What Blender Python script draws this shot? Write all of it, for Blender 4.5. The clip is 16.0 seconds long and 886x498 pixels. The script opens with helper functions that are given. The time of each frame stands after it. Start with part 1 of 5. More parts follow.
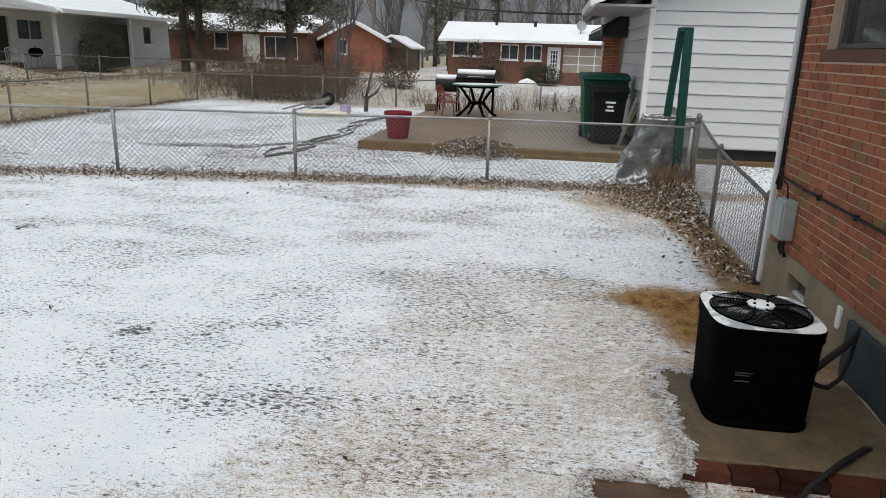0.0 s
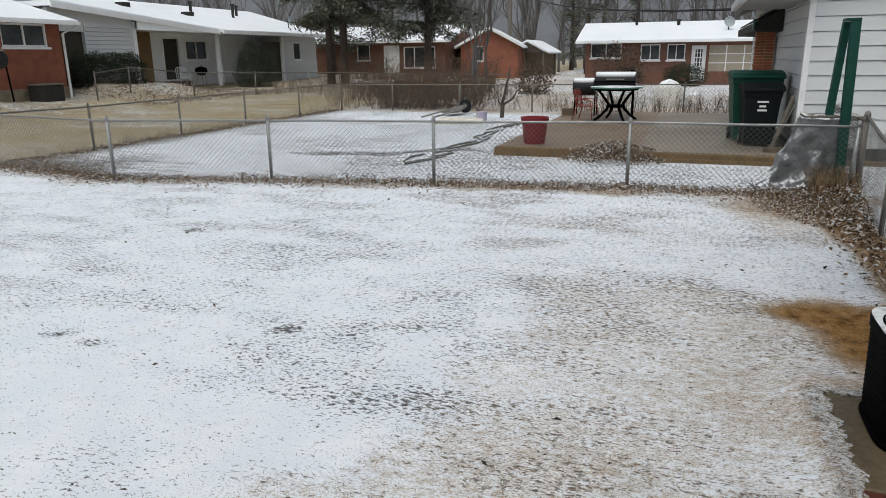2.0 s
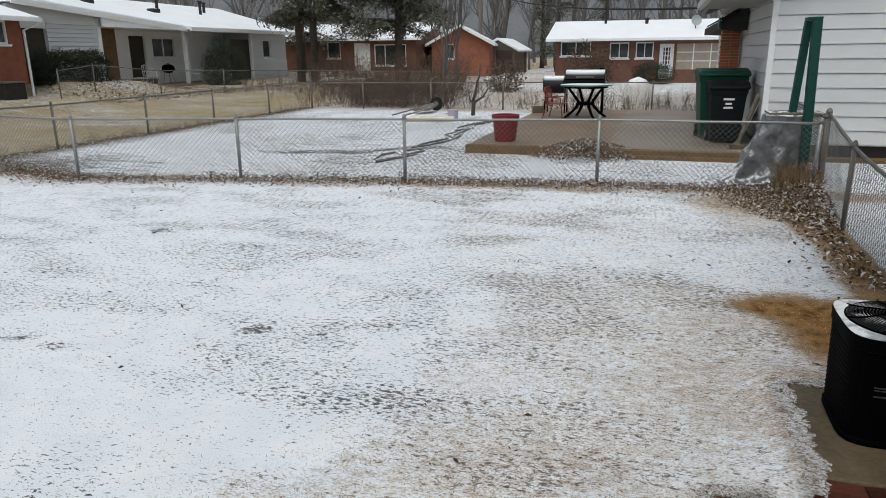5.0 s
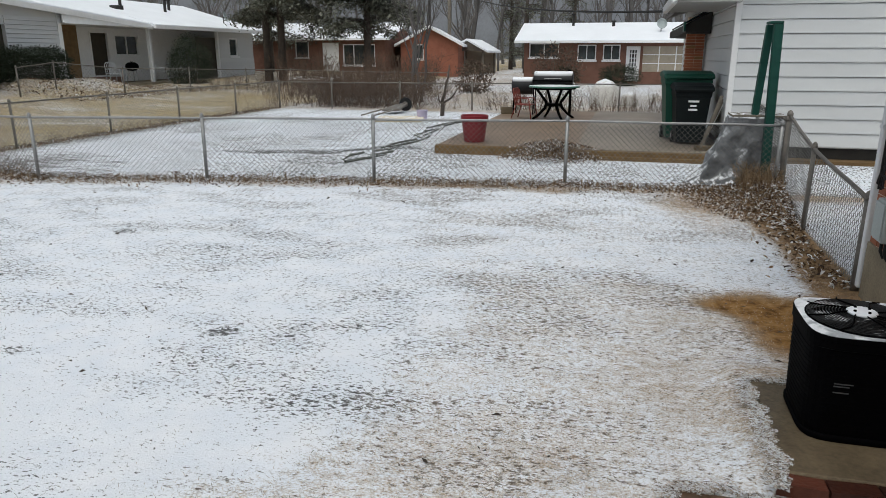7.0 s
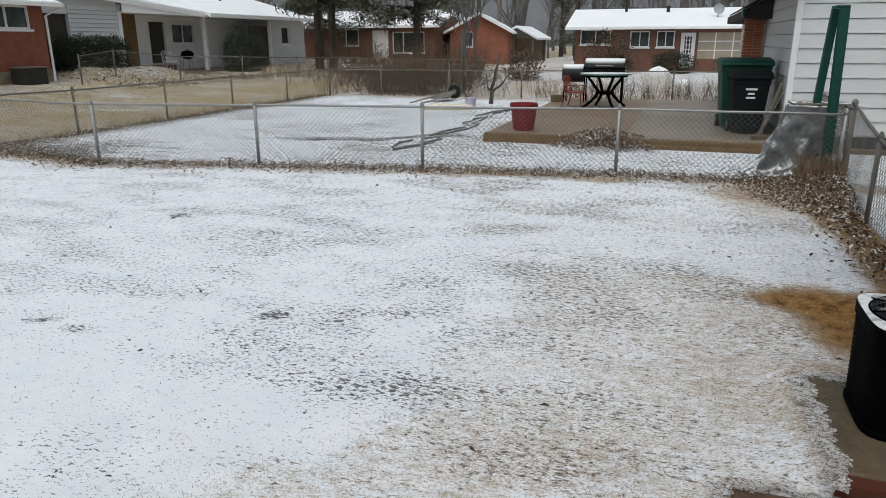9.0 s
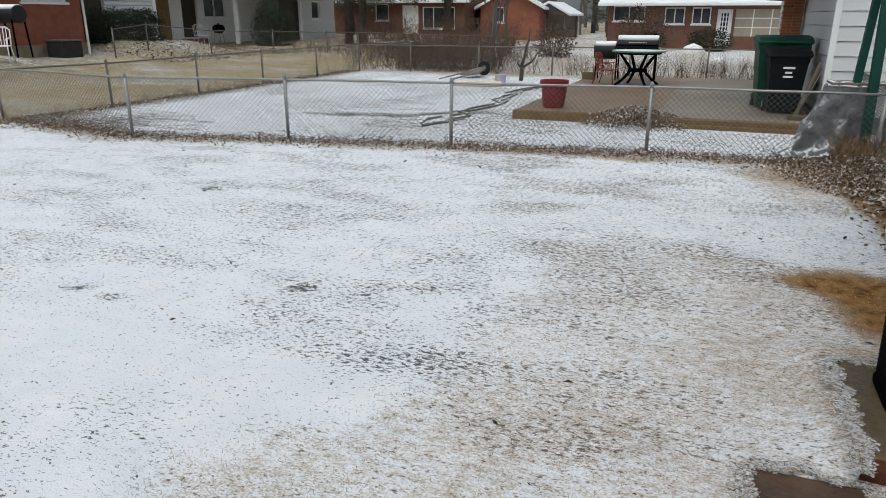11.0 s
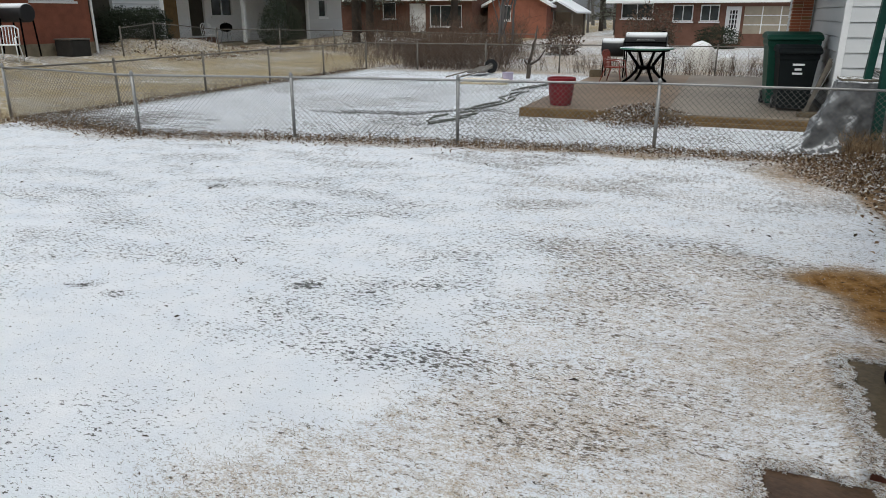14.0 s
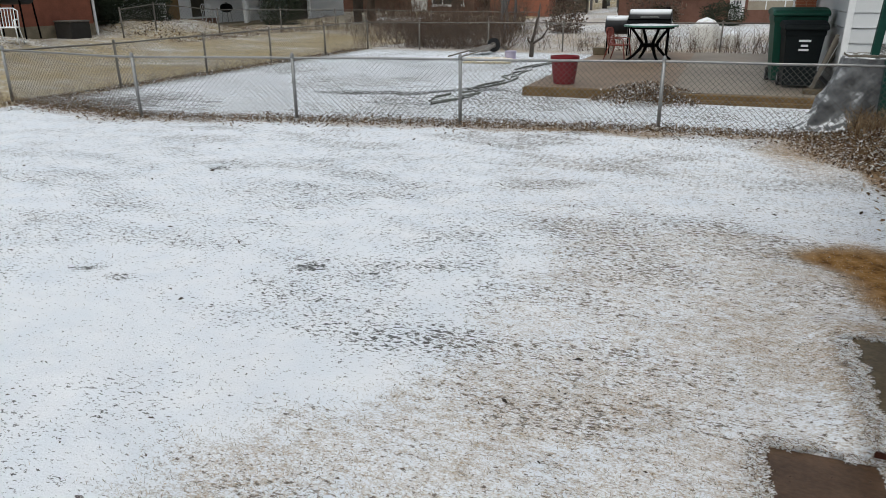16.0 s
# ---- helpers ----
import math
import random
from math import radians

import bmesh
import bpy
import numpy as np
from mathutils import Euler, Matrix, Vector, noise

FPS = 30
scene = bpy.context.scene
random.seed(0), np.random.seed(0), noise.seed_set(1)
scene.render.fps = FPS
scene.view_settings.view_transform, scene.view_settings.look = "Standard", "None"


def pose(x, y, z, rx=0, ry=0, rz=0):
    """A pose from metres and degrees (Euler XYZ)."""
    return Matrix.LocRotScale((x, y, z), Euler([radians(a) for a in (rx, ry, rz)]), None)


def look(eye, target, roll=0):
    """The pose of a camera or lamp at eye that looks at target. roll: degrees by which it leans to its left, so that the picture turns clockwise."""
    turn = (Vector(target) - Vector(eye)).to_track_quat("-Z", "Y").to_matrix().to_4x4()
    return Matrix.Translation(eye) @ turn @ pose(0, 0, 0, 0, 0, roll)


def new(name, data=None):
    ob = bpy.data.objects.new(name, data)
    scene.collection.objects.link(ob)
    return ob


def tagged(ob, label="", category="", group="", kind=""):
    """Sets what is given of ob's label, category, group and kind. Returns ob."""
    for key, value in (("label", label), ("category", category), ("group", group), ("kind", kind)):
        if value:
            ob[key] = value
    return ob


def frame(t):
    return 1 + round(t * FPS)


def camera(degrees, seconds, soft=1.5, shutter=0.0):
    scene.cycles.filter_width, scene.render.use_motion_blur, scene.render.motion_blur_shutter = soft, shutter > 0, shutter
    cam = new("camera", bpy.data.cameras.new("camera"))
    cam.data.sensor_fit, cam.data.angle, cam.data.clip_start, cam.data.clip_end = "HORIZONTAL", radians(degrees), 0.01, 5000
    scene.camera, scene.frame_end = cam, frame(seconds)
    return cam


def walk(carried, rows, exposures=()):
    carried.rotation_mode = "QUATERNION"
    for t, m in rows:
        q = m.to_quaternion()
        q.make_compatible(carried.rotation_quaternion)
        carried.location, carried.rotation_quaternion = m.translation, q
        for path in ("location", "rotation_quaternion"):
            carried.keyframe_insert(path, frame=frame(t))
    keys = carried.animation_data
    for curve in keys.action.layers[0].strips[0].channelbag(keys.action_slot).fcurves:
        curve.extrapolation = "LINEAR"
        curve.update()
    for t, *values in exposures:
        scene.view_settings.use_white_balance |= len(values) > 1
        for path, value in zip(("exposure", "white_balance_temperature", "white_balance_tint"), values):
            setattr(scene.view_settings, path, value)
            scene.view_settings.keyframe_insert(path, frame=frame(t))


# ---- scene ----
cam = camera(65.0, 16.0, soft=0.6)
walk(cam, [
    (0, pose(0.032, -0.003, 1.844, 74.04, -1.69, 8.48)),
    (0.5, pose(0.012, -0.019, 1.849, 74.02, -0.61, 17.58)),
    (1, pose(0.019, -0.027, 1.857, 74.44, -0.49, 19.12)),
    (1.5, pose(0.011, -0.018, 1.856, 74.65, 0.17, 18.51)),
    (2, pose(-0.005, -0.017, 1.853, 74.38, 0.62, 19.18)),
    (2.5, pose(-0.006, -0.005, 1.849, 74.23, 0.59, 19.03)),
    (3, pose(-0.002, 0.002, 1.850, 74.04, 0.51, 18.53)),
    (3.5, pose(0.000, 0.000, 1.850, 74.00, 0.40, 18.00)),
    (4, pose(-0.001, -0.001, 1.847, 74.00, 0.54, 17.81)),
    (4.5, pose(0.004, -0.007, 1.850, 74.11, 0.59, 17.54)),
    (6.8, pose(0.013, -0.002, 1.846, 74.23, 0.08, 14.38)),
    (7, pose(0.012, -0.001, 1.846, 74.23, 0.01, 14.45)),
    (7.5, pose(0.011, 0.001, 1.846, 74.25, -0.09, 14.71)),
    (8, pose(0.008, 0.002, 1.846, 74.47, -0.01, 15.17)),
    (8.5, pose(-0.006, -0.000, 1.844, 73.98, 0.05, 17.09)),
    (9, pose(-0.008, 0.001, 1.842, 73.28, 0.22, 18.33)),
    (9.5, pose(0.001, -0.001, 1.839, 72.79, 0.21, 18.53)),
    (10, pose(-0.007, -0.020, 1.839, 72.07, 0.19, 19.69)),
    (10.2, pose(-0.005, -0.028, 1.844, 71.50, 0.24, 20.33)),
    (12.5, pose(-0.005, 0.007, 1.818, 71.48, -0.37, 20.89)),
    (13, pose(0.001, 0.001, 1.820, 71.63, -0.23, 21.26)),
    (13.5, pose(-0.004, 0.005, 1.819, 71.57, -0.19, 21.34)),
    (14, pose(-0.003, 0.011, 1.817, 71.33, 0.07, 21.28)),
    (14.5, pose(-0.006, 0.018, 1.817, 70.93, 0.09, 20.99)),
    (15, pose(-0.005, 0.019, 1.820, 70.38, 0.33, 20.99)),
    (15.5, pose(-0.006, 0.025, 1.815, 70.02, 0.47, 21.18)),
    (16, pose(-0.006, 0.022, 1.813, 69.75, 0.53, 21.43)),
], exposures=[(0, -0.11, 6520, 4.0), (0.6, -0.2, 6450, 4.0), (16, -0.22, 6420, 3.5)])

# ---- light: an even overcast winter sky ----
world = bpy.data.worlds.new("overcast_sky")
scene.world = world
world.use_nodes = True
wn, wl = world.node_tree.nodes, world.node_tree.links
sky = wn.new("ShaderNodeTexSky")
sky.sky_type, sky.sun_disc = "NISHITA", False
sky.sun_elevation, sky.sun_rotation = radians(66), radians(178)
sky.air_density, sky.dust_density, sky.ozone_density = 1.0, 5.0, 1.0
grey = wn.new("ShaderNodeHueSaturation")
grey.inputs["Saturation"].default_value = 0.45
wl.new(sky.outputs[0], grey.inputs["Color"])
wl.new(grey.outputs[0], wn["Background"].inputs[0])
wn["Background"].inputs[1].default_value = 0.15
sun_data = bpy.data.lights.new("sun", "SUN")
sun_data.energy, sun_data.angle, sun_data.color = 0.75, radians(60), (1.0, 0.98, 0.96)
sun = new("sun", sun_data)
sun.matrix_world = look((-3, -7, 34), (0, 8, 0))


# ---- materials ----
class Nodes:
    """Short hand for node materials."""

    def __init__(self, name, rough=0.8, metal=0.0, spec=0.3):
        self.mat = bpy.data.materials.new(name)
        self.mat.use_nodes = True
        self.n, self.l = self.mat.node_tree.nodes, self.mat.node_tree.links
        self.b = self.n["Principled BSDF"]
        self.b.inputs["Roughness"].default_value = rough
        self.b.inputs["Metallic"].default_value = metal
        self.b.inputs["Specular IOR Level"].default_value = spec
        self.geo = self.n.new("ShaderNodeNewGeometry")
        self.pos = self.geo.outputs["Position"]

    def put(self, socket, value):
        if isinstance(value, bpy.types.NodeSocket):
            self.l.new(value, socket)
        elif isinstance(value, tuple) and len(value) == 3:
            socket.default_value = (*value, 1.0)
        else:
            socket.default_value = value

    def noise(self, scale, detail=3.0, stretch=None, rough=0.55):
        node = self.n.new("ShaderNodeTexNoise")
        node.inputs["Scale"].default_value, node.inputs["Detail"].default_value = scale, detail
        node.inputs["Roughness"].default_value = rough
        src = self.pos
        if stretch:
            m = self.n.new("ShaderNodeVectorMath")
            m.operation = "MULTIPLY"
            m.inputs[1].default_value = stretch
            self.l.new(self.pos, m.inputs[0])
            src = m.outputs[0]
        self.l.new(src, node.inputs["Vector"])
        return node.outputs["Fac"]

    def ramp(self, fac, stops):
        node = self.n.new("ShaderNodeValToRGB")
        e = node.color_ramp.elements
        while len(e) < len(stops):
            e.new(0.5)
        for el, (p, c) in zip(e, stops):
            el.position, el.color = p, ((c, c, c, 1) if not isinstance(c, tuple) else (*c, 1))
        self.put(node.inputs[0], fac)
        return node.outputs[0]

    def math(self, op, a, b=0.0, clamp=False):
        node = self.n.new("ShaderNodeMath")
        node.operation, node.use_clamp = op, clamp
        self.put(node.inputs[0], a)
        self.put(node.inputs[1], b)
        return node.outputs[0]

    def mix(self, fac, a, b):
        node = self.n.new("ShaderNodeMix")
        node.data_type = "RGBA"
        self.put(node.inputs[0], fac)
        self.put(node.inputs[6], a)
        self.put(node.inputs[7], b)
        return node.outputs[2]

    def attr(self, name):
        node = self.n.new("ShaderNodeAttribute")
        node.attribute_name = name
        return node.outputs["Fac"]

    def up(self):
        """How far a face looks up, 0 to 1."""
        node = self.n.new("ShaderNodeSeparateXYZ")
        self.l.new(self.geo.outputs["Normal"], node.inputs[0])
        return node.outputs[2]

    def rand(self):
        return self.n.new("ShaderNodeObjectInfo").outputs["Random"]

    def island(self):
        return self.geo.outputs["Random Per Island"]

    def bump(self, height, strength=0.3, dist=0.01):
        node = self.n.new("ShaderNodeBump")
        node.inputs["Strength"].default_value, node.inputs["Distance"].default_value = strength, dist
        self.l.new(height, node.inputs["Height"])
        self.l.new(node.outputs[0], self.b.inputs["Normal"])

    def done(self, colour):
        self.put(self.b.inputs["Base Color"], colour)
        return self.mat


def plain(name, c, rough=0.6, metal=0.0, var=0.25, scale=6.0, grain=60.0, bump=0.15, spec=0.3, snow=0.0, islands=False, objects=False):
    """A coloured surface with stains and grain; snow: how much of its upward faces is dusted white."""
    k = Nodes(name, rough, metal, spec)
    a, g = k.noise(scale, 4.0), k.noise(grain, 3.0)
    f = k.math("ADD", k.math("MULTIPLY", a, 0.65), k.math("MULTIPLY", g, 0.35))
    if islands or objects:
        f = k.math("ADD", k.math("MULTIPLY", f, 0.6), k.math("MULTIPLY", k.island() if islands else k.rand(), 0.4))
    lo, hi = tuple(v * (1 - var) for v in c), tuple(min(1, v * (1 + var)) for v in c)
    col = k.ramp(f, [(0.25, lo), (0.75, hi)])
    if snow:
        s = k.math("MULTIPLY", k.ramp(k.up(), [(0.45, 0.0), (0.8, 1.0)]), k.ramp(k.noise(9.0, 5.0), [(0.62 - snow * 0.45, 0.0), (0.7 - snow * 0.4, 1.0)]))
        col = k.mix(s, col, (0.8, 0.82, 0.85))
    k.bump(g, bump)
    return k.done(col)


SNOW = (0.80, 0.82, 0.86)
k = Nodes("lawn", 0.9, 0.0, 0.1)
cover, earth, dry = k.attr("cover"), k.attr("earth"), k.attr("dry")
fleck = k.attr("fleck")
fine = k.ramp(k.noise(95.0, 4.0, (0.7, 1.0, 1.0), 0.7), [(0.28, 0.0), (0.72, 1.0)])
mid = k.ramp(k.noise(19.0, 4.0, (0.55, 1.0, 1.0)), [(0.3, 0.0), (0.7, 1.0)])
n = k.math("ADD", k.math("MULTIPLY", fine, 0.7), k.math("MULTIPLY", mid, 0.3))
snowy = k.ramp(k.math("ADD", k.math("MULTIPLY", k.math("SUBTRACT", cover, n), 1.9), 0.5), [(0.02, 0.0), (0.9, 1.0)])
blade = k.noise(150.0, 2.0, (1.0, 0.5, 1.0))
tuft = k.math("ADD", k.math("MULTIPLY", k.noise(1.7, 4.0), 0.5), k.math("MULTIPLY", k.noise(5.5, 4.0, (1.0, 0.45, 1.0), 0.7), 0.5))
straw = k.mix(k.ramp(tuft, [(0.42, 0.0), (0.58, 1.0)]), k.ramp(blade, [(0.3, (0.19, 0.145, 0.105)), (0.5, (0.42, 0.335, 0.255)), (0.72, (0.58, 0.485, 0.39))]), k.ramp(blade, [(0.3, (0.21, 0.165, 0.12)), (0.5, (0.43, 0.355, 0.27)), (0.72, (0.60, 0.52, 0.42))]))
turf = k.ramp(blade, [(0.3, (0.03, 0.032, 0.027)), (0.7, (0.15, 0.145, 0.115))])
straw = k.mix(k.attr("gold"), straw, k.ramp(k.math("ADD", k.math("MULTIPLY", blade, 0.5), k.math("MULTIPLY", tuft, 0.5)), [(0.36, (0.15, 0.115, 0.06)), (0.5, (0.34, 0.265, 0.145)), (0.64, (0.47, 0.385, 0.235))]))
grass = k.mix(dry, turf, straw)
mud = k.ramp(k.math("ADD", k.math("MULTIPLY", k.noise(9.0, 5.0), 0.6), k.math("MULTIPLY", k.noise(40.0, 5.0), 0.4)), [(0.36, (0.10, 0.05, 0.016)), (0.5, (0.25, 0.135, 0.045)), (0.66, (0.36, 0.22, 0.095))])
grass = k.mix(earth, grass, mud)
white = k.ramp(k.noise(3.0, 3.0), [(0.3, (0.73, 0.775, 0.84)), (0.7, SNOW)])
# dark clumps of blades that stand out of the snow, and their finer tips
more = k.math("MULTIPLY", k.math("SUBTRACT", fleck, 0.3), 0.10)
clumps = k.ramp(k.math("ADD", k.noise(38.0, 5.0, (0.55, 1.0, 1.0), 0.72), more), [(0.598, 0.0), (0.64, 1.0)])
tips = k.ramp(k.math("ADD", k.noise(80.0, 3.0, (0.42, 1.0, 1.0), 0.6), more), [(0.615, 0.0), (0.67, 1.0)])
where = k.math("MAXIMUM", clumps, k.math("MULTIPLY", tips, 0.85))
far_tufts = k.ramp(k.math("ADD", k.noise(24.0, 5.0, (1.0, 0.32, 1.0), 0.72), k.math("MULTIPLY", k.math("SUBTRACT", fleck, 0.6), 0.14)), [(0.53, 0.0), (0.585, 1.0)])
where = k.mix(k.attr("far"), where, far_tufts)
where = k.math("MULTIPLY", k.math("MULTIPLY", where, k.math("SUBTRACT", 1.0, earth)), 0.92)
tone_ = k.ramp(k.noise(45.0, 2.0), [(0.35, (0.012, 0.014, 0.017)), (0.65, (0.055, 0.053, 0.05))])
k.bump(k.math("ADD", snowy, fine), 0.5, 0.012)
LAWN = k.done(k.mix(where, k.mix(snowy, grass, white), k.mix(dry, tone_, (0.12, 0.095, 0.075))))

BRICK = Nodes("red_brick", 0.9, 0.0, 0.2)
k = BRICK
r = k.rand()
tone = k.ramp(r, [(0.0, (0.29, 0.10, 0.054)), (0.35, (0.36, 0.13, 0.068)), (0.7, (0.215, 0.078, 0.046)), (0.86, (0.33, 0.125, 0.068)), (0.93, (0.25, 0.15, 0.06)), (1.0, (0.17, 0.12, 0.058))])
k.bump(k.noise(120.0, 4.0), 0.4, 0.004)
BRICK = k.done(k.mix(k.math("MULTIPLY", k.noise(30.0, 5.0), 0.45), tone, (0.25, 0.11, 0.07)))
k = Nodes("joined_brick", 0.9, 0.0, 0.2)
k.bump(k.noise(120.0, 4.0), 0.4, 0.004)
BRICK_FAR = k.done(k.mix(k.math("MULTIPLY", k.noise(14.0, 4.0), 0.5), k.ramp(k.island(), [(0.0, (0.29, 0.10, 0.054)), (0.6, (0.36, 0.13, 0.068)), (0.85, (0.17, 0.06, 0.036)), (1.0, (0.17, 0.11, 0.05))]), (0.195, 0.088, 0.061)))
MORTAR = plain("mortar", (0.62, 0.49, 0.38), 0.95, var=0.25, scale=5, grain=90)
CONCRETE = plain("concrete", (0.115, 0.088, 0.055), 0.5, var=0.7, scale=4.5, grain=45, bump=0.3)
FOUNDATION = plain("foundation_concrete", (0.24, 0.20, 0.14), 0.9, var=0.45, scale=3.0, grain=50, bump=0.4)
PATIO_A = plain("wet_tan_concrete", (0.215, 0.15, 0.10), 0.45, var=0.5, scale=1.1, grain=30, spec=0.4)
PATIO_B = plain("wet_grey_concrete", (0.235, 0.195, 0.155), 0.45, var=0.5, scale=0.9, grain=30, spec=0.4)
TIMBER = plain("weathered_timber", (0.15, 0.095, 0.043), 0.9, var=0.4, scale=5, grain=50, bump=0.4)
GREY_WOOD = plain("grey_wood", (0.16, 0.14, 0.115), 0.9, var=0.4, scale=8, grain=70, bump=0.4, snow=0.3)
SIDING = plain("white_siding", (0.60, 0.61, 0.615), 0.55, var=0.06, scale=1.2, grain=20, bump=0.06, objects=True)
TRIM = plain("white_trim", (0.75, 0.75, 0.75), 0.5, var=0.08, scale=2, grain=30, bump=0.05)
GUTTER = plain("grey_gutter", (0.62, 0.63, 0.65), 0.4, var=0.12, scale=3, grain=40, bump=0.05)
GALV = plain("galvanised_steel", (0.29, 0.29, 0.29), 0.5, 0.6, var=0.3, scale=9, grain=80, bump=0.1)
GALV_OLD = plain("weathered_steel", (0.17, 0.155, 0.14), 0.6, 0.4, var=0.35, scale=6, grain=60, bump=0.15)
WIRE = plain("fence_wire", (0.135, 0.132, 0.125), 0.5, 0.4, var=0.25, scale=4, grain=50, bump=0.0)
BLACK = plain("black_enamel", (0.0018, 0.0018, 0.0022), 0.65, var=0.3, scale=10, grain=90, bump=0.05, spec=0.02)
BLACK_SNOW = plain("black_metal_with_snow", (0.016, 0.016, 0.018), 0.5, var=0.3, scale=10, grain=90, bump=0.05, snow=0.9)
AC_TOP = plain("frosted_top_plate", (0.42, 0.44, 0.47), 0.6, var=0.3, scale=9, grain=80, snow=0.38)
GRILLE = plain("frosted_grille_wire", (0.012, 0.012, 0.013), 0.6, var=0.3, scale=8, grain=60, snow=0.12)
# Near-black for dark parts, and for porch shade put in as colour.
DARK = plain("dark_parts_and_shade", (0.03, 0.028, 0.026), 0.8, var=0.3)
GREEN = plain("dark_green_paint", (0.008, 0.055, 0.042), 0.5, var=0.25, scale=6, grain=50, bump=0.1)
BIN_GREEN = plain("green_plastic", (0.008, 0.065, 0.042), 0.45, var=0.2, scale=5, grain=60, bump=0.05)
BIN_BLACK = plain("black_plastic", (0.007, 0.010, 0.011), 0.6, var=0.25, scale=5, grain=60, bump=0.05, spec=0.15)
RED_PLASTIC = plain("red_plastic", (0.17, 0.014, 0.02), 0.5, var=0.25, scale=12, grain=60, bump=0.05)
RED_CHAIR = plain("red_metal", (0.19, 0.04, 0.028), 0.5, var=0.2)
WHITE_PAINT = plain("white_paint", (0.84, 0.845, 0.85), 0.5, var=0.07)
TABLE_TOP = plain("table_top", (0.06, 0.17, 0.13), 0.3, var=0.2, snow=0.75)
SNOW_ROOF = plain("snowy_roof", (0.79, 0.81, 0.85), 0.9, var=0.05, scale=0.8, grain=12, bump=0.2)
SHINGLE = plain("grey_shingle", (0.12, 0.115, 0.11), 0.95, var=0.3, scale=4, grain=40)
SOFFIT = plain("grey_soffit", (0.33, 0.33, 0.32), 0.7, var=0.15)
BARK = plain("bark", (0.085, 0.07, 0.06), 0.95, var=0.4, scale=5, grain=40, bump=0.6)
# Lighter and greyer than BARK: distant mist is put into the colour.
BARK_HAZE = plain("haze_grey_bark", (0.115, 0.108, 0.105), 0.95, var=0.3, scale=3, grain=20, bump=0.3, islands=True)
TWIG = plain("dry_twigs", (0.115, 0.08, 0.06), 0.95, var=0.5, islands=True)
# Lighter than real needles: the haze before the trees is in this colour.
NEEDLE = plain("haze_lightened_needles", (0.145, 0.148, 0.12), 0.9, var=0.6, spec=0.1, islands=True, bump=0.0)
SHRUB = plain("dark_shrub", (0.035, 0.045, 0.030), 0.9, var=0.6, spec=0.1, islands=True, bump=0.0)
k = Nodes("dead_leaves", 0.85, 0.0, 0.2)
LEAF = k.done(k.ramp(k.island(), [(0.0, (0.03, 0.02, 0.014)), (0.25, (0.09, 0.055, 0.032)), (0.5, (0.17, 0.105, 0.06)), (0.74, (0.28, 0.195, 0.12)), (0.82, (0.5, 0.48, 0.46)), (1.0, (0.78, 0.79, 0.81))]))
k = Nodes("dry_weeds", 0.9, 0.0, 0.2)
WEED = k.done(k.ramp(k.island(), [(0.0, (0.07, 0.045, 0.03)), (0.5, (0.2, 0.13, 0.075)), (1.0, (0.36, 0.27, 0.17))]))
LEAF_DARK = plain("dark_leaf_bits", (0.06, 0.048, 0.04), 0.9, var=0.7, islands=True, bump=0.0)
STRAW = plain("straw_blades", (0.42, 0.365, 0.30), 0.9, var=0.45, islands=True, bump=0.0)
ORANGE = plain("orange_brick", (0.29, 0.115, 0.075), 0.9, var=0.2, scale=3, grain=25)
BROWN = plain("brown_brick", (0.165, 0.085, 0.062), 0.9, var=0.3, scale=3, grain=25)
FAR_RED = plain("far_red_brick", (0.24, 0.088, 0.056), 0.9, var=0.3, scale=3, grain=25)
TAN = plain("tan_panel", (0.38, 0.33, 0.26), 0.8, var=0.15)
BLUE_GREY = plain("blue_grey_paint", (0.035, 0.05, 0.06), 0.7, var=0.3, scale=5, grain=40, bump=0.2)
BOX_GREY = plain("grey_enclosure", (0.33, 0.37, 0.37), 0.5, var=0.12)
SILL = plain("painted_sill", (0.125, 0.06, 0.045), 0.8, var=0.2)
DOOR = plain("dark_door", (0.05, 0.042, 0.03), 0.6, var=0.2)
RUBBER = plain("black_rubber", (0.015, 0.015, 0.016), 0.7, var=0.2)
# The blue-grey base colour carries the distant mist; no haze is rendered.
HILL = plain("mist_grey_woods", (0.18, 0.19, 0.21), 1.0, var=0.25, scale=0.25, grain=2.0, bump=0.0)
LILAC = plain("lilac_plastic", (0.42, 0.38, 0.50), 0.5, var=0.15)
CARD = plain("pale_board", (0.55, 0.47, 0.33), 0.8, var=0.2, snow=0.3)
k = Nodes("window_glass", 0.06, 0.0, 0.6)
GLASS = k.done(k.ramp(k.noise(1.5, 2.0), [(0.3, (0.03, 0.035, 0.035)), (0.7, (0.07, 0.08, 0.08))]))
k = Nodes("grey_sheeting", 0.45, 0.0, 0.35)
k.bump(k.noise(16.0, 5.0), 0.8, 0.03)
TARP = k.done(k.mix(k.math("MULTIPLY", k.ramp(k.noise(11.0, 5.0), [(0.46, 0.0), (0.52, 1.0)]), k.ramp(k.up(), [(0.25, 0.0), (0.6, 1.0)])), k.ramp(k.noise(7.0, 4.0), [(0.35, (0.085, 0.088, 0.095)), (0.65, (0.2, 0.205, 0.215))]), (0.78, 0.8, 0.83)))


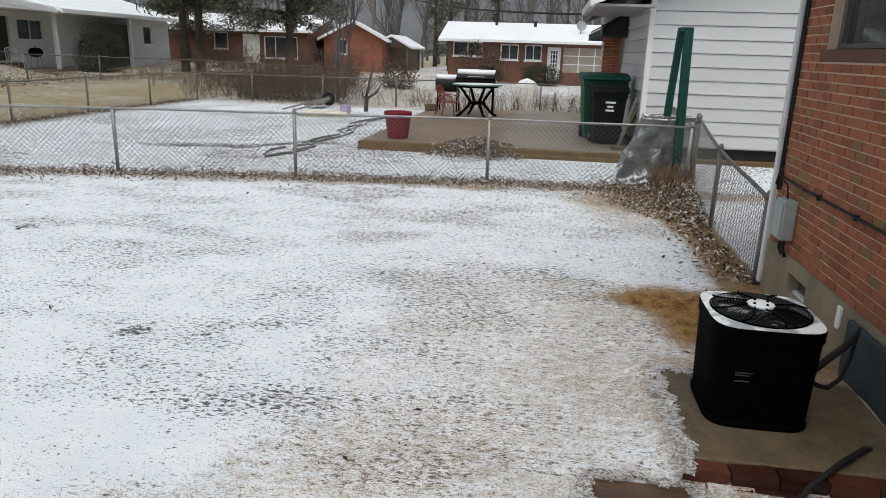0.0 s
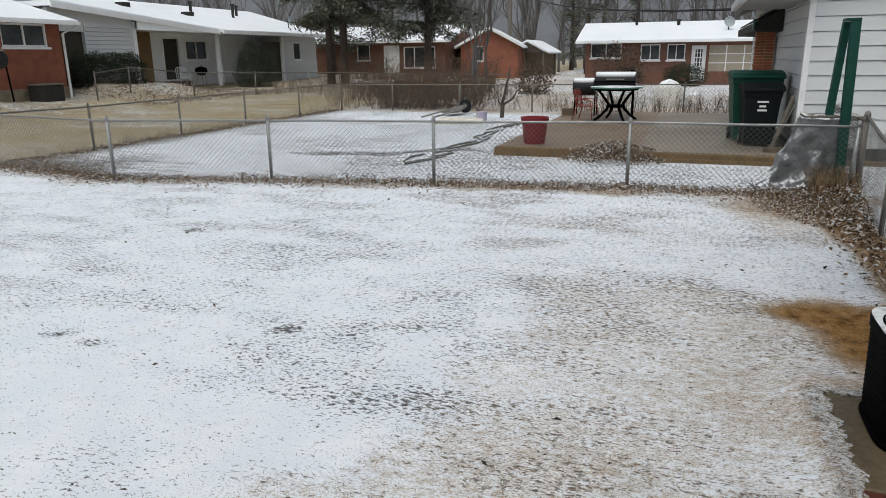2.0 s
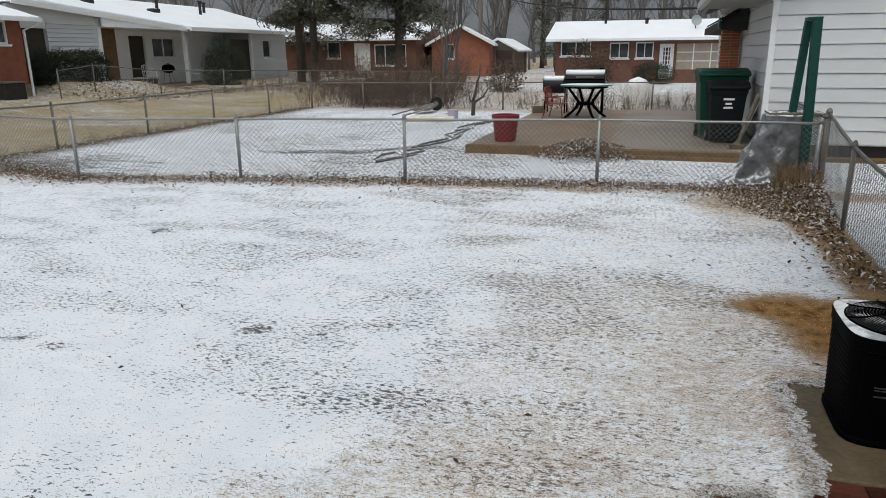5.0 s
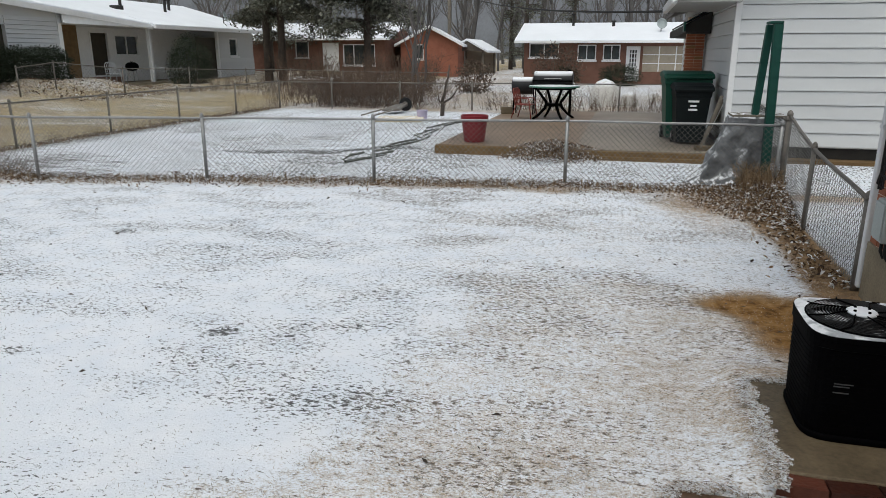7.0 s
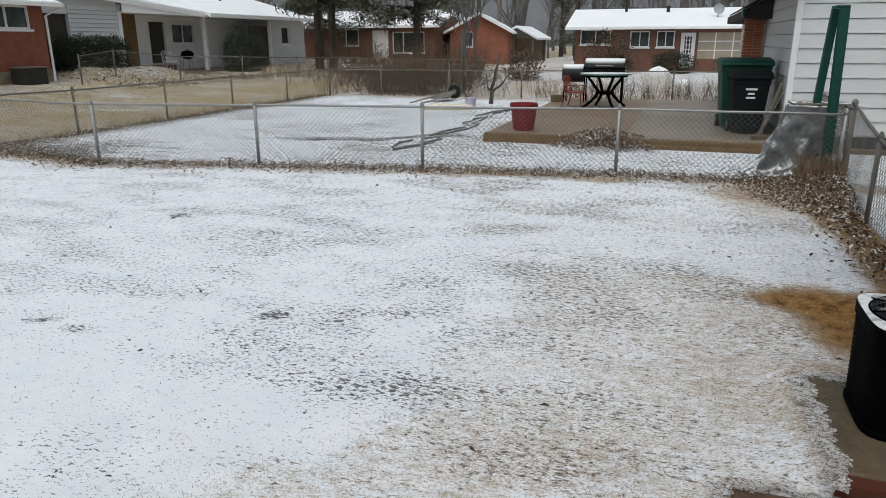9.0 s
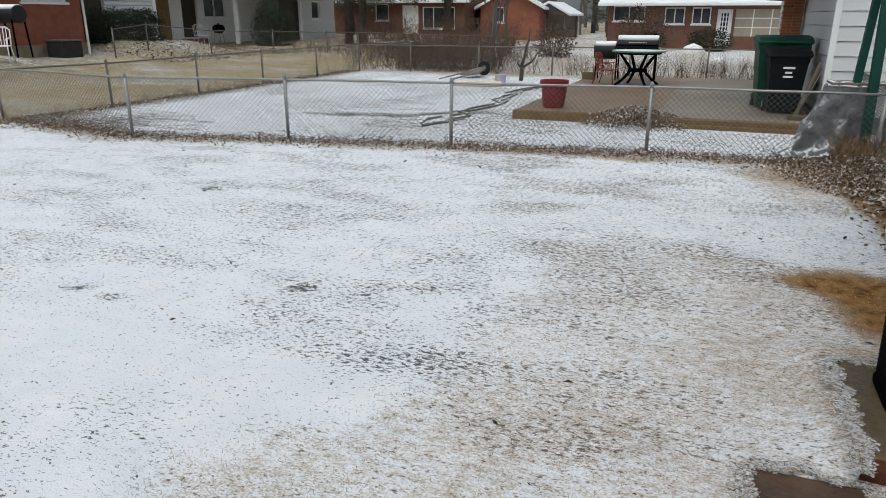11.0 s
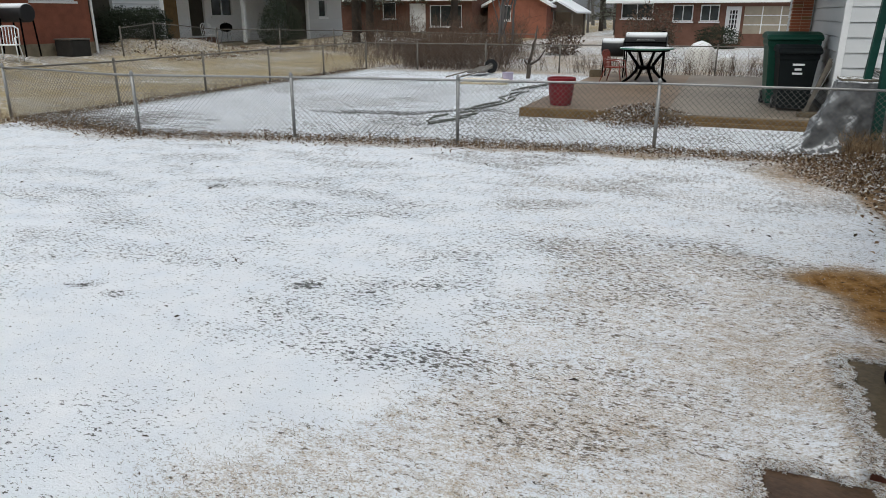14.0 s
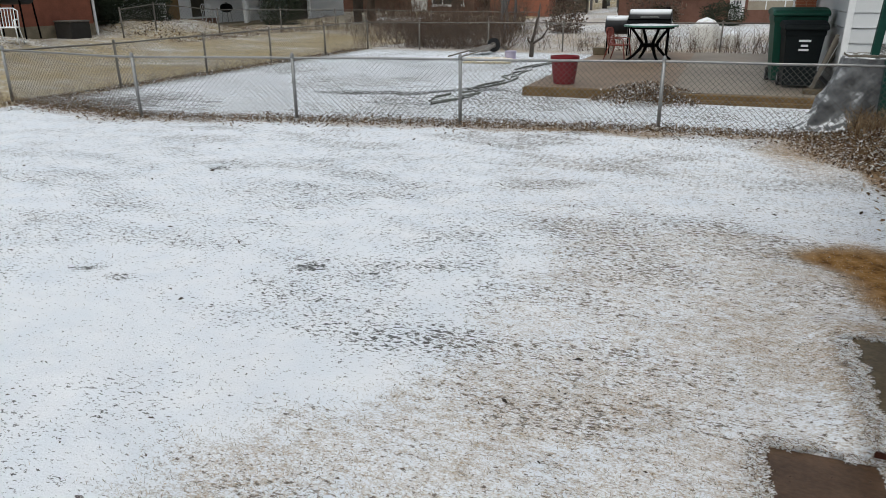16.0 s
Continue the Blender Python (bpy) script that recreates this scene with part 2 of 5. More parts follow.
# ---- mesh helpers ----
class M:
    """Collects vertices and faces for one mesh."""

    def __init__(self):
        self.v, self.f = [], []

    def box(self, x0, x1, y0, y1, z0, z1, m=None):
        i = len(self.v)
        pts = [(x, y, z) for z in (z0, z1) for y in (y0, y1) for x in (x0, x1)]
        self.v += [tuple(m @ Vector(p)) for p in pts] if m else pts
        self.f += [tuple(i + j for j in q) for q in ((0, 2, 3, 1), (4, 5, 7, 6), (0, 1, 5, 4), (2, 6, 7, 3), (0, 4, 6, 2), (1, 3, 7, 5))]
        return self

    def tube(self, path, radii, n=6, caps=True):
        """A round tube along a path of points."""
        path = [Vector(p) for p in path]
        if not isinstance(radii, (list, tuple)):
            radii = [radii] * len(path)
        i = len(self.v)
        up = Vector((0, 0, 1))
        d0 = (path[-1] - path[0]).normalized()
        if abs(d0.z) > 0.9:
            up = Vector((1, 0, 0))
        for j, p in enumerate(path):
            d = (path[min(j + 1, len(path) - 1)] - path[max(j - 1, 0)]).normalized()
            a = d.cross(up)
            a = a.normalized() if a.length > 1e-6 else Vector((1, 0, 0))
            b = d.cross(a)
            for s in range(n):
                t = 2 * math.pi * s / n
                self.v.append(tuple(p + (a * math.cos(t) + b * math.sin(t)) * radii[j]))
        for j in range(len(path) - 1):
            for s in range(n):
                self.f.append((i + j * n + s, i + j * n + (s + 1) % n, i + (j + 1) * n + (s + 1) % n, i + (j + 1) * n + s))
        if caps:
            self.f.append(tuple(i + s for s in range(n))[::-1])
            self.f.append(tuple(i + (len(path) - 1) * n + s for s in range(n)))
        return self

    def lathe(self, profile, n=24, centre=(0, 0, 0), sx=1.0, sy=1.0, power=2.0):
        """Turns (radius, z) pairs about the upright through centre; a power over 2 squares the round."""
        i, cx, cy, cz = len(self.v), *centre
        for r, z in profile:
            for s in range(n):
                t = 2 * math.pi * s / n
                c, d = math.cos(t), math.sin(t)
                q = (abs(c) ** power + abs(d) ** power) ** (-1 / power)
                self.v.append((cx + r * sx * c * q, cy + r * sy * d * q, cz + z))
        for j in range(len(profile) - 1):
            for s in range(n):
                self.f.append((i + j * n + s, i + j * n + (s + 1) % n, i + (j + 1) * n + (s + 1) % n, i + (j + 1) * n + s))
        self.f.append(tuple(i + s for s in range(n))[::-1])
        self.f.append(tuple(i + (len(profile) - 1) * n + s for s in range(n)))
        return self

    def poly(self, pts):
        i = len(self.v)
        self.v += [tuple(p) for p in pts]
        self.f.append(tuple(range(i, i + len(pts))))
        return self

    def prism(self, pts, d):
        """A flat outline given depth along the vector d."""
        i, n, d = len(self.v), len(pts), Vector(d)
        self.v += [tuple(p) for p in pts] + [tuple(Vector(p) + d) for p in pts]
        self.f += [tuple(range(i, i + n)), tuple(range(i + n, i + 2 * n))[::-1]]
        self.f += [(i + a, i + n + a, i + n + (a + 1) % n, i + (a + 1) % n) for a in range(n)]
        return self

    def mesh(self, name, mat, smooth=False, fix=True):
        me = bpy.data.meshes.new(name)
        me.from_pydata(self.v, [], self.f)
        me.materials.append(mat)
        if fix:
            bm = bmesh.new()
            bm.from_mesh(me)
            if name == "wall":
                bmesh.ops.remove_doubles(bm, verts=bm.verts, dist=0.0005)
            bmesh.ops.recalc_face_normals(bm, faces=bm.faces)
            bm.to_mesh(me)
            bm.free()
        if smooth:
            me.shade_smooth()
        return me


def part(name, m, mat, parent=None, label="", bevel=0.0, smooth=False, fix=True):
    """Links a mesh as one object under a thing or a part."""
    ob = new(name, m.mesh(name, mat, smooth, fix))
    if parent:
        ob.parent = parent
    if label:
        ob["label"] = label
    if bevel:
        mod = ob.modifiers.new("bevel", "BEVEL")
        mod.width, mod.segments, mod.limit_method = bevel, 2, "ANGLE"
        if smooth:
            mod.harden_normals = False
    return ob


def thing(name, label, category, group="", kind="", at=(0, 0, 0), turn=0.0):
    ob = new(name)
    ob.matrix_world = pose(*at, 0, 0, turn)
    return tagged(ob, label, category, group, kind)


def wall_cells(m, u0, u1, z0, z1, holes, put):
    """Fills a wall with blocks round its openings (u0, u1, z0, z1)."""
    us = sorted({u0, u1, *[h[0] for h in holes], *[h[1] for h in holes]})
    zs = sorted({z0, z1, *[h[2] for h in holes], *[h[3] for h in holes]})
    for a, b in zip(us, us[1:]):
        start = None
        for c, d in zip(zs, zs[1:]):
            solid = not any(h[0] <= a + 1e-6 and b <= h[1] + 1e-6 and h[2] <= c + 1e-6 and d <= h[3] + 1e-6 for h in holes)
            if solid:
                put(m, a, b, c, d)


def smooth_step(a, b, x):
    t = min(1.0, max(0.0, (x - a) / (b - a)))
    return t * t * (3 - 2 * t)


def rise(x, y):
    """The height of the ground: level yards, a slope up to the houses behind the dry lawn."""
    z = 0.36 * smooth_step(12.5, 21.0, -x) + 0.25 * smooth_step(26, 44, y) * smooth_step(4, 14, -x)
    z += 0.14 * smooth_step(17, 20, -x) * smooth_step(23, 20, y) + 0.3 * smooth_step(3.2, 0.6, math.hypot(x + 19.2, y - 14))
    return z + 0.5 * smooth_step(18.8, 21.2, -x) * smooth_step(19.6, 21.2, y) * smooth_step(27.5, 24.5, y)


def fence_y(x):
    """The line of the fence across the lawn."""
    return 8.58 - (x + 8.52) * 0.162 if x < -8.52 else 8.58 + (x + 8.52) * 0.24 if x < -6.03 else 9.18 + (x + 6.03) * 0.154 if x < -0.76 else 9.99 + (x + 0.76) * 0.03


# ---- ground: one sheet to the horizon ----
def steps(edges):
    out = []
    for a, b, s in edges:
        out += list(np.arange(a, b - s * 0.5, s))
    return out + [edges[-1][1]]


# the line at which the thin snow by the houses turns into the whiter lawn
EDGE_Y = (1.5, 2.1, 2.5, 3.3, 4.5, 5.1, 5.6, 7.0, 9.0)
EDGE_X = (-2.1, -2.05, -1.7, -1.2, -1.1, -1.2, -1.5, -2.2, -2.6)


def lawn_state(x, y):
    """Snow cover, bare earth, dryness of the turf and dark blades at a place."""
    a = noise.noise((x * 0.45, y * 0.45, 3.1))
    b = noise.noise((x * 1.3, y * 1.3, 7.7))
    c = noise.noise((x * 1.1, y * 3.4, 1.7))
    g = noise.noise((x * 3.1, y * 4.5, 9.2))
    cover, earth, dry, fleck = 0.75, 0.0, 0.75, 0.3
    fy = fence_y(x)
    if x > -11.7 and y < fy:
        edge = x - float(np.interp(y, EDGE_Y, EDGE_X)) + 0.35 * b + 0.25 * g
        warm = smooth_step(-0.3, 0.35, edge)
        clear = smooth_step(5.2, 6.1, y + 0.5 * b + 0.2 * g)
        cover = 1.0 + 0.02 * b + 0.05 * c + 0.02 * g
        cover -= (0.40 + 0.07 * smooth_step(-0.9, 0.5, x) - 0.06 * g - 0.06 * b) * warm * (1 - 0.62 * clear)
        cover -= 0.07 * smooth_step(0.05, 0.45, noise.noise((x * 0.8 + 4, y * 1.5, 5.0)) + 0.3 * c)
        cover -= 0.05 * smooth_step(5.5, 8.5, y)
        dry = 0.08 + 0.85 * max(warm, smooth_step(7.0, 9.0, y))
        # dark blades: a belt on the snowy side of the thaw line, streaks over the rest
        belt = smooth_step(-1.1, -0.35, edge) * smooth_step(0.45, -0.1, edge) * smooth_step(5.9, 5.2, y)
        streak = smooth_step(-0.12, 0.4, noise.noise((x * 0.7 + 2, y * 1.1, 8.0)) + 0.5 * c)
        fleck = 0.18 + 0.42 * streak + 0.25 * smooth_step(3.2, 6.0, y) + 0.6 * belt * smooth_step(-0.5, 0.3, b + 0.5 * c) + 0.3 * g + 0.2 * c
        fleck += 0.12 * warm * (1 + c) - 0.1 * warm * belt
        fleck -= 0.3 * smooth_step(3.4, 2.6, y) * (1 - warm)
        for px, py, r in ((-5.13, 6.18, 0.2), (-3.72, 3.32, 0.17), (-4.05, 3.4, 0.25), (-2.6, 3.95, 0.15)):
            fleck += 1.2 * smooth_step(r, r * 0.2, math.hypot(x - px, (y - py) * 1.5) + 0.12 * g + 0.08 * b)
        wet = smooth_step(-0.14, 0.22, x - float(np.interp(y, (3.9, 4.35, 4.75, 5.1, 5.35, 5.75), (1.4, 1.15, 0.98, 0.76, 0.5, 0.9))) + 0.2 * b + 0.12 * g) * smooth_step(5.85, 5.5, y + 0.12 * b + 0.08 * g) * smooth_step(3.95, 4.3, y)
        strip = smooth_step(1.42, 1.65, x + 0.15 * b) * smooth_step(3.6, 4.2, y)
        foot = smooth_step(0.4, 0.0, math.hypot(max(0, 0.85 - x), max(0, 2.95 - y, y - 4.0))) * smooth_step(0.3, 0.8, x)
        earth = max(wet, 0.75 * strip, 0.1 * foot)
        cover -= (0.72 + 0.25 * g) * wet + 0.45 * strip + 0.25 * foot * foot
        if x > 1.98:
            cover, earth, dry, fleck = 0.72 + 0.1 * b + 0.1 * g, 0.15, 0.6, 0.7
        band = smooth_step(0.65, 0.12, fy - y + 0.3 * b + 0.15 * g)
        corner = smooth_step(2.0, 1.0, math.hypot(x - 2.1, (y - 9.6) * 0.75) + 0.4 * b) * (x < 1.98)
        corner = max(corner, smooth_step(0.5, 0.1, 1.95 - x + 0.15 * b) * (5.7 < y) * (x < 1.98))
        cover -= 0.46 * max(band, corner)
        dry += max(band, corner)
        earth = max(earth, 0.4 * max(band, corner))
    elif x > -11.7 and y < 22.5:
        cover = 0.84 + 0.08 * a + 0.06 * c + 0.08 * g
        dry = 0.15 + 0.4 * smooth_step(-0.1, 0.4, a)
        line = float(np.interp(x, (-11, -7.4, -5.35, -4.75), (11.3, 12.05, 12.45, 13.4)))
        fleck = 0.6 + 0.4 * c + 0.3 * g + 0.3 * smooth_step(0.0, 0.4, a)
        fleck += 0.85 * smooth_step(0.42, 0.1, abs(y - line + 0.15 * b)) * smooth_step(-8.4, -6.2, x + 0.6 * b) * smooth_step(-3.4, -4.6, x)
        fleck += 0.5 * smooth_step(-8.0, -10.5, x) * smooth_step(11.2, 9.6, y)
        cover -= 0.22 * smooth_step(0.55, 0.1, math.hypot((x + 5.0) / 1.3, y - 10.7) * 0.5 + 0.15 * b)
        band = smooth_step(0.4, 0.05, y - fy + 0.18 * b)
        side = smooth_step(0.9, 0.1, x + 11.7 + 0.3 * b)
        back = smooth_step(20.8, 22.3, y + 0.5 * b) * 0.6
        cover -= 0.4 * max(band, side, back)
    elif x <= -11.7:
        cover = 0.26 + 0.22 * a + 0.18 * c + 0.08 * g + 0.1 * smooth_step(16, 21, -x)
        dry = 0.97
        fleck = 0.45 + 0.35 * a + 0.3 * g + 0.3 * smooth_step(15, 20, -x)
    else:
        cover = 0.36 + 0.25 * a + 0.2 * c + 0.1 * smooth_step(28, 34, y)
        cover += 0.12 * smooth_step(-4, 0, x) * smooth_step(25, 26, y)
        dry = 0.92
        fleck = 0.45 + 0.3 * c
    return min(1, max(0, cover)), min(1, max(0, earth)), min(1, max(0, dry)), min(1.8, max(0, fleck))


xs = steps([(-700, -100, 60), (-100, -30, 7), (-30, -12, 0.6), (-12, -8.6, 0.14), (-8.6, 2.4, 0.055), (2.4, 6, 0.5), (6, 40, 4), (40, 700, 66)])
ys = steps([(-300, -20, 40), (-20, 0, 2.5), (0, 1.6, 0.4), (1.6, 10.6, 0.055), (10.6, 15, 0.14), (15, 30, 0.5), (30, 60, 3), (60, 900, 60)])
gm, marks = M(), []
for y in ys:
    for x in xs:
        c, e, d, fl = lawn_state(x, y)
        z = rise(x, y)
        if -9 < x < 2.4 and 1.5 < y < 11:
            z += 0.016 * noise.noise((x * 3, y * 3, 0)) + 0.010 * noise.noise((x * 11, y * 11, 4)) - 0.014 * e
        z += 0.062 * smooth_step(0.35, 0.05, math.hypot(max(0, 0.82 - x), max(0, 2.98 - y, y - 4.05))) * smooth_step(0.3, 0.7, x) * smooth_step(2.75, 3.05, y)
        if 0.34 < x < 0.82 and 1.6 < y < 2.86:
            z = -0.06
        gm.v.append((x, y, z))
        marks.append((c, e, d, fl, smooth_step(11.5, 11.9, -x), 1.0 if x < -11.7 or y > fence_y(x) else 0.4 * smooth_step(5.0, 8.5, y)))
w = len(xs)
gm.f = [(j * w + i, j * w + i + 1, (j + 1) * w + i + 1, (j + 1) * w + i) for j in range(len(ys) - 1) for i in range(w - 1)]
ground = part("ground", gm, LAWN, smooth=True, fix=False)
tagged(ground, "lawn of dry winter grass under a thin broken layer of snow", "ground", kind="structure")
for n_, key in enumerate(("cover", "earth", "dry", "fleck", "gold", "far")):
    at_ = ground.data.attributes.new(key, "FLOAT", "POINT")
    at_.data.foreach_set("value", [q[n_] for q in marks])


# ---- chain-link fences ----
def chain_fence(label, pts, height, pitch=0.075, wire=0.0033, post_r=0.026, rail_r=0.017, steel=GALV, ends=False, wires=True):
    """Posts at pts, a top rail, and a net of crossing wires between them."""
    f = thing("chain_link_fence", label, "fence", at=(*pts[0][:2], rise(*pts[0][:2])))
    o = Vector((*pts[0][:2], rise(*pts[0][:2])))
    ground_at = [Vector((*p[:2], rise(*p[:2]))) - o for p in pts]
    tall = list(height) if isinstance(height, tuple) else [height] * len(pts)
    height = max(tall)
    for i, g in enumerate(ground_at):
        big = 1.35 if ends and i in (0, len(pts) - 1) else 1.0
        lean = Vector((random.uniform(-0.012, 0.012), random.uniform(-0.012, 0.012), 0))
        post = part("post", M().tube([g - Vector((0, 0, 0.05)), g + lean + Vector((0, 0, tall[i] * (1.03 if big > 1 else 0.985)))], post_r * big, 10), steel, f, smooth=True)
        m = M().lathe([(post_r * big * 1.15, -0.02), (post_r * big * 1.2, 0.015), (post_r * big * 0.8, 0.045), (0.006, 0.06)], 10, tuple(g + lean + Vector((0, 0, tall[i]))))
        part("cap", m, steel, post, smooth=True)
    tops = []
    for a, b, ta, tb in zip(ground_at, ground_at[1:], tall, tall[1:]):
        for s in range(4):
            t = s / 4
            tops.append(a.lerp(b, t) + Vector((0, 0, ta + (tb - ta) * t - 0.02 + random.uniform(-0.006, 0.006))))
    tops.append(ground_at[-1] + Vector((0, 0, tall[-1] - 0.02)))
    part("top_rail", M().tube(tops, rail_r, 8), steel, f, smooth=True)
    if not wires:
        return f
    net = M()
    h = height - 0.05
    for a, b, ta, tb in zip(ground_at, ground_at[1:], tall, tall[1:]):
        length = (b - a).length
        d = (b - a) / length
        side = Vector((-d.y, d.x, 0)) * 0.003
        n = int(length / pitch)
        p = length / n
        rows_ = max(1, round(h / p))
        q = h / rows_
        for i in range(-rows_, n + 1):
            for sgn in (1, -1):
                u0, u1, z0, z1 = i * p, i * p + rows_ * p, 0.02, 0.02 + h
                if u0 < 0:
                    z0, u0 = z0 - u0 / p * q, 0
                if u1 > length:
                    z1, u1 = z1 - (u1 - length) / p * q, length
                if u1 - u0 < 0.01:
                    continue
                if sgn < 0:
                    z0, z1 = 0.04 + h - z0, 0.04 + h - z1
                z0, z1 = z0 * (ta + (tb - ta) * u0 / length) / height, z1 * (ta + (tb - ta) * u1 / length) / height
                A, B = a + d * u0 + side * sgn + Vector((0, 0, z0)), a + d * u1 + side * sgn + Vector((0, 0, z1))
                net.tube([A, B], wire, 3, caps=False)
    part("wire_net", net, WIRE, f, "woven diamond wire net", fix=False)
    return f


chain_fence("galvanised chain-link fence across the snowy lawn with leaves at its foot", [(-12.1, 9.16), (-8.52, 8.58), (-6.03, 9.18), (-3.51, 9.59), (-0.76, 9.99), (2.02, 10.06)], 0.94)
chain_fence("galvanised chain-link fence running along to the brick house corner", [(2.12, 10.1), (1.96, 8.05), (1.9, 5.98)], (1.06, 0.89, 0.76), wire=0.0023, ends=True, post_r=0.025, rail_r=0.019, steel=GALV_OLD)
chain_fence("old chain-link fence from the corner post towards the white house", [(2.1, 10.1), (2.25, 13.2)], 1.0, steel=GALV_OLD)
chain_fence("weathered chain-link fence between snowy and dry lawns", [(-12.1, 9.16), (-11.7, 11.35), (-11.72, 14.1), (-11.72, 16.8), (-11.65, 19.6), (-11.6, 22.4)], 0.92, pitch=0.09, wire=0.0029, steel=GALV_OLD)
chain_fence("weathered chain-link fence at the back of the yard with dry stems", [(-11.6, 22.4), (-9.7, 22.5), (-7.3, 22.6), (-4.9, 22.9), (-2.5, 23.1), (-0.2, 23.3), (2.2, 23.5)], 0.9, pitch=0.11, wire=0.0029, steel=GALV_OLD)
chain_fence("old chain-link fence in front of the white porch house", [(-19.3, 19.2), (-19.7, 21.2), (-19.0, 23.9), (-17.9, 26.6), (-16.6, 29.0), (-15.4, 31.0), (-13, 31.6), (-10.5, 31.8), (-8, 32)], 0.95, pitch=0.14, wire=0.0025, steel=GALV_OLD)

# ---- the brick house beside the camera ----
WX = 1.91
COURSE, LENGTH = 0.0635, 0.152
house = thing("brick_house", "red brick house with concrete foundation and white downspout", "house", at=(WX, 5.85, 0))
WIN = (4.15, 5.33, 1.915, 3.0)
BASE_WIN = (4.9, 5.27, 0.17, 0.33)


def hx(x):
    return x - WX


def hy(y):
    return y - 5.85


m = M()
wall_cells(m, -7.0, 5.85, 0.0, 0.44, [BASE_WIN], lambda m, a, b, c, d: m.box(-0.012, 0.26, hy(a), hy(b), c - (0.3 if c == 0 else 0), d))
m.box(0.26, 7.0, hy(5.59), hy(5.85), -0.3, 0.44)
part("foundation", m, FOUNDATION, house, "stained poured concrete foundation")
m = M()
wall_cells(m, -7.0, 5.846, 0.44, 3.0, [WIN], lambda m, a, b, c, d: m.box(0.006, 0.2, hy(a), hy(b), c, d))
m.box(0.2, 7.0, hy(5.65), hy(5.846), 0.44, 3.0)
wall = part("wall", m, MORTAR, house, "mortar bed behind the bricks")
m = M().box(0.07, 0.1, hy(BASE_WIN[0]), hy(BASE_WIN[1]), BASE_WIN[2], BASE_WIN[3])
bw = part("basement_window", m, GLASS, house)
part("window_frame", M().box(0.04, 0.075, hy(4.9), hy(4.935), 0.17, 0.33).box(0.04, 0.075, hy(4.935), hy(5.27), 0.17, 0.192), WHITE_PAINT, bw)
win = part("window", M().box(0.11, 0.13, hy(4.15), hy(5.33), 1.93, 3.0), GLASS, house)
m = M().box(0.07, 0.12, hy(5.28), hy(5.33), 1.93, 3.0).box(0.07, 0.12, hy(4.15), hy(5.28), 1.93, 1.965)
part("window_frame", m, GALV_OLD, win, "worn grey metal frame", bevel=0.004)
part("window_sill", M().box(-0.012, 0.13, hy(4.1), hy(5.4), 1.845, 1.925), SILL, win, "painted masonry sill", bevel=0.008)
part("roof", M().prism([(-0.55, 0.5, 3.0), (3.7, 0.5, 4.4), (8.0, 0.5, 3.0), (8.0, 0.5, 3.14), (3.7, 0.5, 4.55), (-0.55, 0.5, 3.14)], (0, -13.6, 0)), SNOW_ROOF, house)
# downspout, straps and wiring at the corner
m = M().box(-0.03, 0.05, 0.02, 0.085, 0.05, 3.0)
ds = part("downspout", m, GUTTER, house, "pale grey metal downspout", bevel=0.012)
part("strap", M().box(-0.035, 0.055, 0.012, 0.09, 1.3, 1.33), GUTTER, ds)
part("cable", M().tube([(-0.012, -0.05, 0.86), (-0.013, -0.05, 1.6), (-0.013, -0.045, 2.3), (-0.013, -0.05, 3.0)], 0.013, 6), RUBBER, house, "dark cable clipped to the bricks", smooth=True)
part("cable", M().tube([(-0.012, -0.085, 0.86), (-0.014, -0.09, 1.4), (-0.013, -0.085, 3.0)], 0.008, 6), RUBBER, house, smooth=True)
part("conduit", M().tube([(-0.012, -0.1, 0.97), (-0.014, -0.8, 0.96), (-0.014, -1.9, 0.955), (-0.014, -4.0, 0.95)], 0.009, 8), RUBBER, house, "thin black pipe along the bricks", smooth=True)
for y in (-0.9, -1.5, -2.1):
    part("clip", M().box(-0.03, 0.006, y - 0.012, y + 0.012, 0.94, 0.975), RUBBER, house)
mb = part("meter_box", M().box(-0.10, -0.002, -0.53, -0.33, 0.55, 0.85), BOX_GREY, house, "grey plastic utility box", bevel=0.012)
part("lid", M().box(-0.112, -0.1, -0.52, -0.34, 0.57, 0.83), BOX_GREY, mb, bevel=0.004)
for y in (-0.48, -0.40):
    part("pipe", M().tube([(-0.05, y, 0.55), (-0.05, y, 0.47), (-0.03, y - 0.02, 0.42)], 0.012, 6), RUBBER, mb, smooth=True)
part("cable", M().tube([(-0.05, -0.42, 0.85), (-0.06, -0.4, 0.95), (-0.10, -0.3, 1.02), (-0.08, -0.2, 0.93), (-0.02, -0.15, 0.88), (-0.014, -0.1, 1.05)], 0.007, 6), RUBBER, house, smooth=True)
# painted bulkhead at the foot of the wall
part("painted_panel", M().box(-0.05, -0.012, hy(0.5), hy(4.12), -0.1, 0.40), BLUE_GREY, house, "blue-grey painted lower wall", bevel=0.01)
part("panel_edge", M().box(-0.03, -0.012, hy(4.28), hy(4.33), 0.27, 0.41), WHITE_PAINT, house, "white painted edge board", bevel=0.004)

